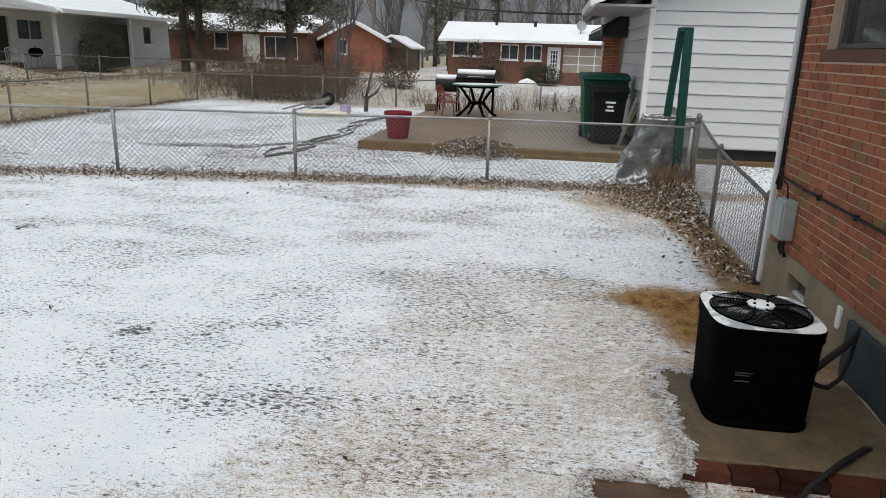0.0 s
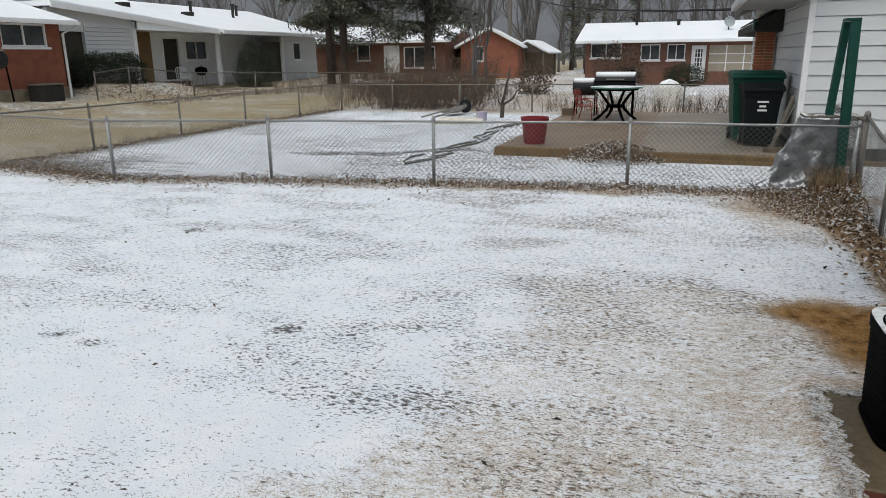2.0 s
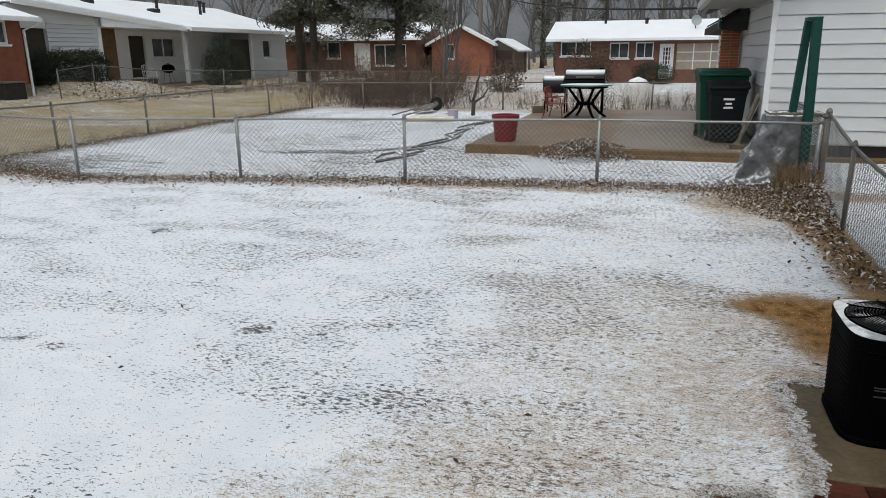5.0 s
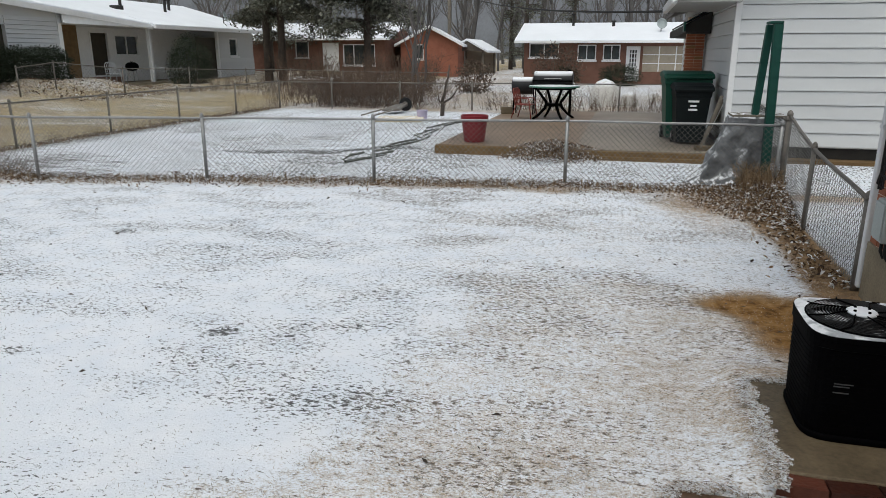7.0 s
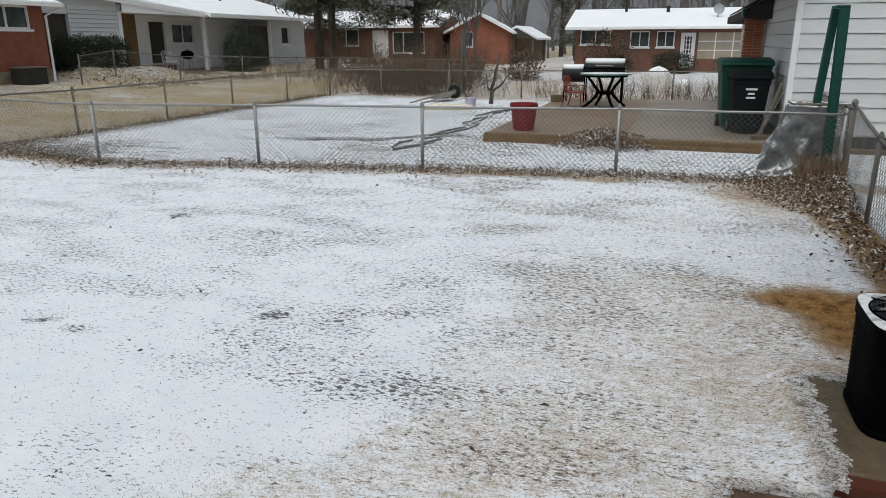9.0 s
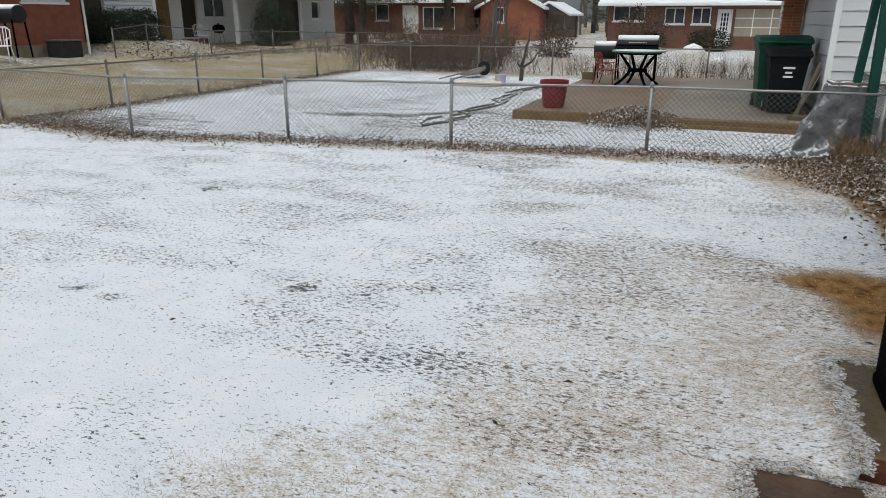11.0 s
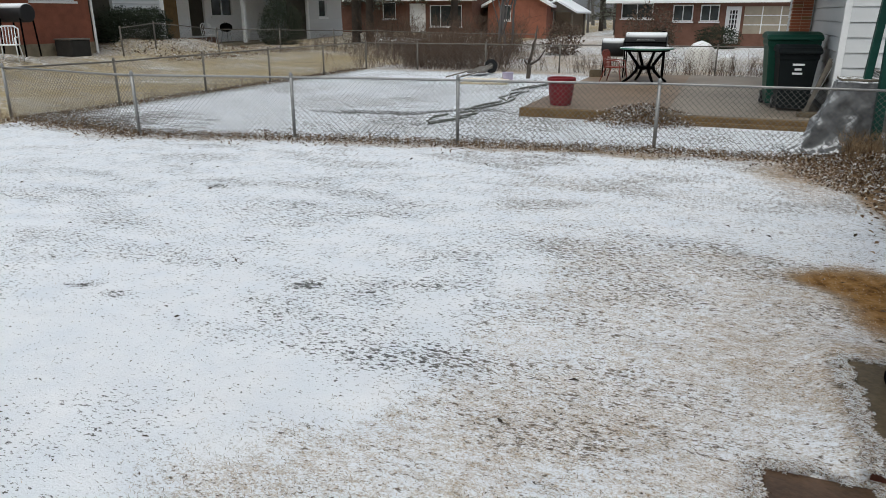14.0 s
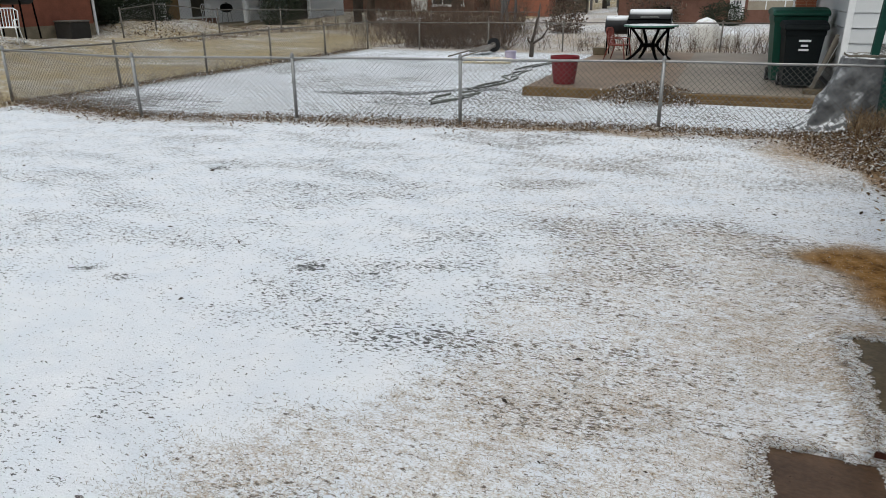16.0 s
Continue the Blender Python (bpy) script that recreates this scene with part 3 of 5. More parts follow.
# ---- the white sided house next door ----
GX, GY = 1.74, 13.3
ngh = thing("white_sided_house", "white lap-sided house with wide eaves beside a concrete patio", "house", at=(GX, GY, 0))
part("wall", M().box(0.05, 9.0, 0.05, 12.0, 0.25, 3.0).prism([(0.03, 0.03, 3.0), (9.0, 0.03, 3.0), (4.5, 0.03, 4.6)], (0, 11.9, 0)), TRIM, ngh)
# Near-black block for the dark strip below the siding.
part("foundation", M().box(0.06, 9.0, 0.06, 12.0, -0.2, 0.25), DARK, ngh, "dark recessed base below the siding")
part("ledge", M().box(0.3, 9.0, -0.25, 0.05, -0.1, 0.06), TIMBER, ngh, "low timber ledge at the wall foot")
LAP = 0.2355
board = M().prism([(0.02, 0.028, 0.012), (0.02, -0.012, 0.012), (0.02, 0.008, LAP), (0.02, 0.028, LAP)], (8.9, 0, 0)).mesh("siding_board", SIDING)
side_board = M().prism([(0.028, 0.05, 0.012), (-0.012, 0.05, 0.012), (0.008, 0.05, LAP), (0.028, 0.05, LAP)], (0, 11.9, 0)).mesh("siding_board", SIDING)
for i in range(12):
    for me in (board, side_board):
        b = new("siding_board", me)
        b.parent, b.location = ngh, (0, 0, 0.263 + i * LAP)
part("corner_trim", M().box(-0.022, 0.075, -0.022, 0.075, 0.26, 3.0), TRIM, ngh, "white corner board", bevel=0.004)
part("soffit", M().box(-1.0, 0.03, -0.35, 2.9, 2.66, 2.70), SOFFIT, ngh)
part("gutter", M().box(-1.1, -1.0, -0.38, 2.9, 2.64, 2.78), GUTTER, ngh, bevel=0.02)
part("roof", M().prism([(-1.08, -0.4, 2.72), (4.5, -0.4, 4.75), (10, -0.4, 2.75), (10, -0.4, 2.9), (4.5, -0.4, 4.9), (-1.08, -0.4, 2.84)], (0, 3.3, 0)).prism([(-0.6, 2.9, 2.89), (4.5, 2.9, 4.75), (10, 2.9, 2.75), (10, 2.9, 2.9), (4.5, 2.9, 4.9), (-0.6, 2.9, 3.01)], (0, 9.5, 0)), SHINGLE, ngh)
part("rake_board", M().prism([(-1.08, -0.44, 2.66), (4.5, -0.44, 4.70), (4.5, -0.44, 4.86), (-1.08, -0.44, 2.82)], (0, 0.036, 0)), WHITE_PAINT, ngh)
awn = part("awning", M().prism([(-0.05, 3.55, 2.8), (-0.56, 3.55, 2.5), (-0.56, 3.55, 2.46), (-0.05, 3.55, 2.74)], (0, 5.5, 0)), BIN_BLACK, ngh, "black fabric awning under the eave")
part("valance", M().box(-0.6, -0.565, 3.5, 3.9, 2.3, 2.5), GREEN, awn, "dark green end flap")
pil = part("pillar", M().box(-0.44, -0.06, 4.55, 4.95, 0.1, 2.64), MORTAR, ngh, "brick porch pillar")
half = M().box(0, 0.195, 0, 0.12, 0, 0.058).mesh("brick", BRICK)
for c in range(36):
    for j in range(2):
        b = new("brick", half)
        b.parent, b.location = pil, (-0.445 + j * 0.2 - (0.004 if c % 2 else 0), 4.545, 0.17 + c * COURSE)
    b = new("brick", half)
    b.parent, b.location, b.rotation_euler = pil, (-0.325, 4.555 + (0.2 if c % 2 else 0), 0.17 + c * COURSE), (0, 0, radians(90))
part("door", M().box(-0.02, 0.02, 5.8, 6.7, 0.2, 2.2), DOOR, ngh)
# Solid dark block stands in for the shade beneath eave and awning.
part("porch_shade_block", M().prism([(-0.555, 3.6, 2.27), (-0.02, 3.6, 2.25), (-0.02, 3.6, 2.73), (-0.555, 3.6, 2.45)], (0, 6.5, 0)), DARK, ngh, "dark block for the awning and the shade under the porch")

# ---- patio ----
patio = thing("patio", "wet concrete patio slab edged with brown timbers", "patio", kind="structure", at=(-3.45, 12.8, 0))
part("slab", M().box(0.03, 2.62, 0.1, 8.6, -0.1, 0.165), PATIO_A, patio, "wet tan concrete", bevel=0.01)
part("slab", M().box(2.622, 5.18, 0.02, 8.6, -0.1, 0.170), PATIO_B, patio, "wet grey concrete", bevel=0.01)
part("edge_timber", M().box(0.0, 2.4, -0.02, 0.1, -0.1, 0.16), TIMBER, patio, bevel=0.012)
part("edge_timber", M().box(2.4, 5.0, -0.10, 0.02, -0.1, 0.15), TIMBER, patio, bevel=0.012)
part("edge_timber", M().box(3.0, 5.3, -0.16, -0.1, -0.1, 0.07), TIMBER, patio, bevel=0.012)

# ---- houses farther off ----
def window(parent, x0, x1, z0, z1, y=0.0, mullions=0, sill=True, grid=0):
    """A window in a wall that faces -y of its house, set into an opening."""
    w_ = part("window", M().box(x0, x1, y + 0.10, y + 0.13, z0, z1), GLASS, parent)
    m = M()
    t = 0.06
    m.box(x0, x0 + t, y + 0.03, y + 0.1, z0, z1).box(x1 - t, x1, y + 0.03, y + 0.1, z0, z1)
    m.box(x0 + t, x1 - t, y + 0.03, y + 0.1, z0, z0 + t).box(x0 + t, x1 - t, y + 0.03, y + 0.1, z1 - t, z1)
    for i in range(mullions):
        u = x0 + (x1 - x0) * (i + 1) / (mullions + 1)
        m.box(u - 0.025, u + 0.025, y + 0.04, y + 0.095, z0 + t, z1 - t)
    for i in range(grid):
        v = z0 + (z1 - z0) * (i + 1) / (grid + 1)
        m.box(x0 + t, x1 - t, y + 0.045, y + 0.09, v - 0.02, v + 0.02)
    part("window_frame", m, WHITE_PAINT, w_)
    if sill:
        part("window_sill", M().box(x0 - 0.06, x1 + 0.06, y - 0.06, y + 0.1, z0 - 0.08, z0 - 0.004), WHITE_PAINT, w_)
    return w_


def box_house(label, at, turn, width, depth, eave, ridge, mat, holes, over=0.5, gable_front=False, roof=SNOW_ROOF):
    """A one-storey house; its front faces -y before the turn; holes are the front's openings."""
    h = thing("house", label, "house", at=at, turn=turn)
    m = M()
    wall_cells(m, 0, width, -0.3, eave, holes, lambda m, a, b, c, d: m.box(a, b, 0, 0.25, c, d))
    m.box(0, 0.25, 0.25, depth, -0.3, eave).box(width - 0.25, width, 0.25, depth, -0.3, eave).box(0.25, width - 0.25, depth - 0.25, depth, -0.3, eave)
    if gable_front:
        m.prism([(0, 0, eave), (width, 0, eave), (width / 2, 0, ridge - 0.08)], (0, 0.25, 0))
    else:
        m.prism([(0, 0, eave), (0, depth, eave), (0, depth / 2, ridge - 0.08)], (0.25, 0, 0)).prism([(width - 0.25, 0, eave), (width - 0.25, depth, eave), (width - 0.25, depth / 2, ridge - 0.08)], (0.25, 0, 0))
    part("wall", m, mat, h)
    part("ceiling_board", M().box(0.25, width - 0.25, 0.25, depth - 0.25, eave - 0.1, eave - 0.05), TRIM, h)
    o = over
    if gable_front:
        drop_ = (ridge - eave) / (width / 2) * o
        r = part("roof", M().prism([(-o, -o, eave - drop_), (width / 2, -o, ridge), (width + o, -o, eave - drop_), (width + o, -o, eave - drop_ + 0.16), (width / 2, -o, ridge + 0.17), (-o, -o, eave - drop_ + 0.16)], (0, depth + 2 * o, 0)), roof, h, "snow-covered roof")
        part("bargeboard", M().prism([(-o, -o - 0.02, eave - drop_ - 0.02), (width / 2, -o - 0.02, ridge - 0.02), (width + o, -o - 0.02, eave - drop_ - 0.02), (width + o, -o - 0.02, eave - drop_ + 0.12), (width / 2, -o - 0.02, ridge + 0.12), (-o, -o - 0.02, eave - drop_ + 0.12)], (0, 0.03, 0)), WHITE_PAINT, r)
    else:
        drop_ = (ridge - eave) / (depth / 2) * o
        r = part("roof", M().prism([(-o, -o, eave - drop_), (-o, depth / 2, ridge), (-o, depth + o, eave - drop_), (-o, depth + o, eave - drop_ + 0.14), (-o, depth / 2, ridge + 0.15), (-o, -o, eave - drop_ + 0.14)], (width + 2 * o, 0, 0)), roof, h, "snow-covered roof")
        part("gutter", M().box(-o, width + o, -o - 0.09, -o, eave - drop_ - 0.02, eave - drop_ + 0.1), WHITE_PAINT, r)
    return h


def vent(parent, x, y, z0, z1, r=0.08):
    part("vent_pipe", M().tube([(x, y, z0), (x, y, z1)], r, 8).tube([(x, y, z1), (x, y, z1 + 0.08)], r * 1.6, 8), DARK, parent, smooth=False)


def dish(parent, x, y, z):
    d = part("satellite_dish", M().lathe([(0.02, 0.0), (0.18, 0.03), (0.30, 0.10), (0.31, 0.10), (0.18, 0.045), (0.02, 0.02)], 18), BOX_GREY, parent, smooth=True)
    d.matrix_local = pose(x, y, z + 0.5, 75, 0, 15)
    part("mast", M().tube([(x, y + 0.02, z - 0.2), (x, y + 0.05, z + 0.5)], 0.03, 6), DARK, parent)


# low brick house across the back yards
fh = box_house("low brown brick house with snowy roof and picture windows", (-6.2, 44, 0), 1.0, 15.0, 8.0, 2.55, 3.55, BROWN, [(0.3, 2.1, 1.55, 2.4), (6.05, 6.85, 0.2, 2.2), (7.0, 9.8, 0.75, 2.2), (3.2, 4.3, 1.4, 2.3), (4.7, 5.7, 1.4, 2.3)], 0.55)
window(fh, 0.3, 2.1, 1.55, 2.4, mullions=1)
window(fh, 3.2, 4.3, 1.4, 2.3, mullions=1)
window(fh, 4.7, 5.7, 1.4, 2.3, mullions=1)
d = part("door", M().box(6.05, 6.85, 0.08, 0.14, 0.2, 2.2), WHITE_PAINT, fh, "white door with a glazed grid")
window(d, 6.2, 6.7, 1.0, 2.05, y=-0.03, mullions=2, sill=False, grid=3)
w_ = part("garage_panel", M().box(7.0, 9.8, 0.1, 0.14, 0.75, 2.2), TAN, fh, "tan panelled opening")
part("panel_grid", M().box(7.9, 7.96, 0.06, 0.1, 0.75, 2.2).box(8.85, 8.91, 0.06, 0.1, 0.75, 2.2).box(7.0, 7.9, 0.07, 0.1, 1.2, 1.25).box(7.96, 8.85, 0.07, 0.1, 1.2, 1.25).box(8.91, 9.8, 0.07, 0.1, 1.2, 1.25).box(7.0, 7.9, 0.07, 0.1, 1.7, 1.75).box(7.96, 8.85, 0.07, 0.1, 1.7, 1.75).box(8.91, 9.8, 0.07, 0.1, 1.7, 1.75), WHITE_PAINT, w_)
vent(fh, 2.7, 3.2, 3.2, 4.15)
vent(fh, 5.2, 3.0, 3.2, 3.7, 0.1)
dish(fh, 8.0, 1.5, 3.0)

# orange brick house with its gable, and the carport beside it
oh = box_house("orange brick house with a snowy gabled roof", (-15.4, 48, 0.2), 10.0, 4.0, 9.0, 2.25, 3.3, ORANGE, [(0.9, 1.6, 1.2, 2.2)], 0.4, gable_front=True)
window(oh, 0.9, 1.6, 1.2, 2.2)
ow = box_house("long orange brick wing with a snowy roof behind bushes", (-21.0, 50.5, 0.2), 2.0, 6.5, 7.0, 2.3, 3.2, ORANGE, [(1.5, 2.9, 1.2, 2.1)], 0.4)
window(ow, 1.5, 2.9, 1.2, 2.1, mullions=1)
cp = thing("carport", "open timber carport with a snowy gabled roof", "carport", at=(-13.3, 54, 0.0), turn=0)
cp.scale = (1, 1, 0.84)
for px in (0.1, 2.5):
    for py in (0.1, 5.0):
        part("post", M().box(px - 0.07, px + 0.07, py - 0.07, py + 0.07, -0.2, 2.35), GREY_WOOD, cp)
part("back_wall", M().box(0.0, 2.6, 5.1, 5.2, -0.2, 2.35), TAN, cp)
part("gable", M().prism([(0, 0, 2.35), (2.6, 0, 2.35), (1.3, 0, 3.2)], (0, 0.1, 0)), GREY_WOOD, cp)
part("roof", M().prism([(-0.35, -0.3, 2.2), (1.3, -0.3, 3.25), (2.95, -0.3, 2.2), (2.95, -0.3, 2.36), (1.3, -0.3, 3.42), (-0.35, -0.3, 2.36)], (0, 5.8, 0)), SNOW_ROOF, cp)

# brown house with a white garage door
bh = box_house("brown brick house with a white garage door behind evergreens", (-27.5, 46, 0.3), 2.0, 11.5, 8.0, 2.5, 3.5, BROWN, [(5.0, 6.0, 1.2, 2.3), (7.0, 8.2, 0.0, 2.2), (8.5, 10.8, 0.7, 2.1)], 0.5)
window(bh, 5.0, 6.0, 1.2, 2.3)
part("door", M().box(7.0, 8.2, 0.08, 0.13, 0.0, 2.2), WHITE_PAINT, bh, "white panelled door")
window(bh, 8.5, 10.8, 0.7, 2.1, mullions=2)

# white house with the porch: its long front looks along +x
wh = thing("porch_house", "white sided house with a deep porch and snowy roof", "house", at=(-22.2, 24.4, 0.34), turn=90)
# local x runs along the front (world +y), local y goes into the house (world -x)
m = M()
wall_cells(m, 0.0, 11.6, -0.2, 2.75, [(3.85, 4.95, 0.48, 2.39), (5.5, 7.2, 1.38, 2.33)], lambda m, a, b, c, d: m.box(a, b, 1.8, 2.0, c, d))
m.box(0, 0.2, 2.0, 9, -0.2, 2.75)
part("wall", m, WHITE_PAINT, wh, "white porch back wall")
m = M()
wall_cells(m, 11.6, 15.4, -0.2, 2.62, [(12.75, 13.65, 1.3, 2.3)], lambda m, a, b, c, d: m.box(a, b, 0.0, 0.2, c, d))
m.box(11.6, 11.8, 0.2, 2.2, -0.2, 2.62).box(15.2, 15.4, 0.2, 9, -0.2, 2.62)
part("wall", m, SIDING, wh, "white lap-sided room")
for i in range(12):
    part("siding_board", M().prism([(11.58, 0.0, i * 0.22 - 0.1), (11.58, -0.03, i * 0.22 - 0.1), (11.58, -0.005, i * 0.22 + 0.11), (11.58, 0.0, i * 0.22 + 0.11)], (1.17 if 1.1 < i * 0.22 < 2.25 else 3.84, 0, 0)), SIDING, wh)
m = M()
wall_cells(m, -4.2, -0.1, -0.2, 3.3, [(-4.0, -2.65, 0.0, 2.5)], lambda m, a, b, c, d: m.box(a, b, -0.1, 0.1, c, d))
part("wall", m, SIDING, wh, "white sided gable wall")
part("dark_doorway", M().box(-4.0, -2.65, 0.03, 0.08, 0.0, 2.5), DOOR, wh, "brown boarded opening")
for i in range(13):
    part("siding_board", M().prism([(-2.65, -0.1, 0.75 + i * 0.16), (-2.65, -0.14, 0.76 + i * 0.16), (-2.65, -0.112, 0.90 + i * 0.16), (-2.65, -0.1, 0.90 + i * 0.16)], (2.5, 0, 0)), SIDING, wh)
part("corner_trim", M().box(-0.15, 0.05, -0.16, -0.1, -0.2, 2.95), WHITE_PAINT, wh)
part("brick_pier", M().box(0.8, 1.8, 0.7, 1.2, -0.2, 2.75), TIMBER, wh, "brown timber-clad pier beside the door")
part("door", M().box(3.85, 4.95, 1.88, 1.94, 0.48, 2.39), DOOR, wh, "dark front door")
window(wh, 5.5, 7.2, 1.38, 2.33, y=1.8, mullions=1)
part("door_step", M().box(3.6, 5.2, 1.35, 1.797, 0.15, 0.4), BROWN, wh, "brown brick door step")
part("door_frame", M().box(3.77, 3.85, 1.76, 1.797, 0.42, 2.47).box(4.95, 5.03, 1.76, 1.797, 0.42, 2.47).box(3.85, 4.95, 1.76, 1.797, 2.39, 2.47).box(3.85, 4.95, 1.74, 1.797, 0.42, 0.48), WHITE_PAINT, wh)
window(wh, 12.75, 13.65, 1.3, 2.3)
part("dark_screen", M().box(9.6, 11.55, 0.1, 0.14, 0.1, 2.3), DOOR, wh, "dark porch screen")
part("post", M().box(5.53, 5.68, -0.08, 0.07, -0.2, 2.6), WHITE_PAINT, wh, "white porch post")
part("post", M().box(11.4, 11.55, -0.08, 0.07, -0.2, 2.6), WHITE_PAINT, wh)
r = part("roof", M().prism([(5.3, -0.6, 2.66), (5.3, 5.0, 4.15), (5.3, 9.8, 2.72), (5.3, 9.8, 2.86), (5.3, 5.0, 4.3), (5.3, -0.6, 2.8)], (10.7, 0, 0)), SNOW_ROOF, wh, "snow-covered low roof")
part("gutter", M().box(5.3, 16.0, -0.7, -0.6, 2.60, 2.76), WHITE_PAINT, r)
g_ = part("gable_roof", M().prism([(-4.3, -0.4, 3.36), (5.3, -0.4, 2.62), (5.3, -0.4, 2.80), (-4.3, -0.4, 3.54)], (0, 5.8, 0.0)).prism([(-4.3, 5.4, 3.36), (5.3, 5.4, 2.62), (5.3, 5.4, 4.2), (-4.3, 5.4, 4.6)], (0, 0.2, 0)).prism([(-4.3, -0.35, 3.545), (5.3, -0.35, 2.805), (5.3, 5.0, 4.3), (-4.3, 5.0, 4.75)], (0, 0.02, 0.05)), SNOW_ROOF, wh, "snow-covered sloping porch roof")
part("gable_panel", M().prism([(-0.1, -0.39, 2.67), (5.2, -0.39, 2.60), (-0.1, -0.39, 3.07)], (0, 0.05, 0)), WHITE_PAINT, wh, "white gable panel over the porch")
part("bargeboard", M().prism([(-4.3, -0.46, 3.30), (5.35, -0.46, 2.56), (5.35, -0.46, 2.76), (-4.3, -0.46, 3.50)], (0, 0.058, 0)), WHITE_PAINT, g_, "white rake board")
part("roof_vent", M().box(2.0, 2.5, 2.2, 2.6, 3.7, 3.95), DARK, g_)
part("roof_vent", M().box(6.4, 6.9, 2.2, 2.6, 3.4, 3.75), DARK, g_)
part("porch_ceiling", M().box(-0.1, 15.4, -0.5, 1.8, 2.63, 2.66), WHITE_PAINT, wh)
part("porch_floor", M().box(0.6, 11.6, -0.2, 1.8, -0.3, 0.15), FOUNDATION, wh)
for x, y in ((8.2, 3.4), (10.8, 2.6), (12.0, 3.2)):
    vent(wh, x, y, 3.4, 4.3, 0.08)
dish(wh, 13.4, 0.6, 3.0)

# brick house at the edge of the dry lawn
lb = box_house("red brick house with a green-tinted window and grey foundation", (-21.0, 9.7, 0.4), 90, 9.9, 9.0, 2.72, 3.9, FAR_RED, [(7.6, 9.35, 1.85, 2.6)], 0.45)
window(lb, 7.6, 9.35, 1.85, 2.6, mullions=1)
part("foundation", M().box(0, 9.9, -0.03, -0.003, -0.5, 0.5), FOUNDATION, lb)
part("downspout", M().tube([(10.3, -0.5, 2.6), (9.96, -0.06, 2.3), (9.96, -0.06, 0.1), (10.15, -0.25, 0.0)], 0.045, 6), WHITE_PAINT, lb)
# Near-black panel on the foundation's face in place of an open hole.
part("basement_opening", M().box(8.5, 9.4, -0.06, -0.031, -0.05, 0.42), DARK, lb)

# ---- air conditioner and its pad ----
pad = thing("equipment_pad", "stained concrete pad edged with red bricks", "concrete pad", at=(0.80, 2.95, 0))
part("slab", M().box(0.0, 1.04, 0.0, 0.94, -0.15, 0.08), CONCRETE, pad, bevel=0.015)
RED_PAINT = plain("worn_red_bricks", (0.062, 0.02, 0.012), 0.45, var=0.8, scale=9, grain=50, objects=True, bump=0.4)
edge_brick = M().box(-0.1, 0.1, -0.047, 0.047, -0.029, 0.029).mesh("brick", RED_PAINT)
for c in range(2):
    for i in range(6):
        b = new("brick", edge_brick)
        b.parent = pad
        b.location, b.rotation_euler = (0.05 + i * 0.207 + 0.1 * c, -0.05 - 0.025 * c, 0.046 - c * 0.06), (random.uniform(-0.04, 0.04), random.uniform(-0.04, 0.04), random.uniform(-0.05, 0.05))

ac = thing("air_conditioner", "black air conditioner with a frosted round fan grille on top", "air conditioner", at=(1.178, 3.53, 0.08))
ac.scale = (0.95, 1.0, 0.93)
part("base_pan", M().lathe([(0.262, 0.0), (0.268, 0.012), (0.268, 0.03), (0.262, 0.036)], 48, power=5), BLACK, ac, smooth=True)
body = part("body", M().lathe([(0.256, 0.036), (0.26, 0.06), (0.266, 0.3), (0.272, 0.50), (0.28, 0.505), (0.28, 0.54), (0.276, 0.542)], 64, power=5), BLACK, ac, "black louvred steel casing", smooth=False)
for i in range(16):
    r = 0.2605 + 0.0115 * i / 15
    part("louvre", M().lathe([(r, -0.002), (r + 0.002, -0.001), (r + 0.002, 0.001), (r, 0.002)], 40, (0, 0, 0.075 + i * 0.0265), power=5), BLACK, ac)


def top_ring(prof):
    """A ring whose inner edge is round and whose outer edge is a rounded square; prof: (share from inner to outer, height)."""
    m, count = M(), 64
    for s in range(count):
        t = 2 * math.pi * s / count
        c, d = math.cos(t), math.sin(t)
        q = (abs(c) ** 5 + abs(d) ** 5) ** (-1 / 5)
        for u, z in prof:
            r = 0.255 + (0.281 * q - 0.255) * u
            m.v.append((r * c, r * d, z))
    k_ = len(prof)
    for s in range(count):
        a, b = s * k_, (s + 1) % count * k_
        m.f += [(a + j, b + j, b + j + 1, a + j + 1) for j in range(k_ - 1)]
        m.f.append((a + k_ - 1, b + k_ - 1, b, a))
    return m


part("top_rim", top_ring([(0.9, 0.5425), (1.0, 0.5425), (1.0, 0.564), (0.975, 0.571), (0.9, 0.57)]), BLACK, ac, "black rolled edge")
part("top_plate", top_ring([(0.0, 0.5425), (0.95, 0.5425), (0.95, 0.5735), (0.0, 0.577)]), AC_TOP, ac, "top plate dusted with snow")
part("fan_well", M().lathe([(0.254, 0.5425), (0.254, 0.545)], 32), BLACK, ac)
part("motor", M().lathe([(0.085, 0.546), (0.085, 0.575), (0.07, 0.582)], 20), BLACK, ac, "black fan motor below the guard")
for i in range(3):
    t = i * 2.094 + 0.9
    c, d = math.cos(t), math.sin(t)
    part("fan_blade", M().prism([(0.08 * c - 0.03 * d, 0.08 * d + 0.03 * c, 0.55), (0.24 * c - 0.09 * d, 0.24 * d + 0.09 * c, 0.549), (0.235 * c + 0.08 * d, 0.235 * d - 0.08 * c, 0.562), (0.08 * c + 0.03 * d, 0.08 * d - 0.03 * c, 0.558)], (0, 0, 0.004)), GRILLE, ac, "dark fan blade lightly frosted")
grille = part("fan_grille", M().tube([(0.252 * math.cos(t / 20 * math.pi), 0.252 * math.sin(t / 20 * math.pi), 0.581) for t in range(41)], 0.005, 5, False), BLACK, ac, "black wire fan guard")
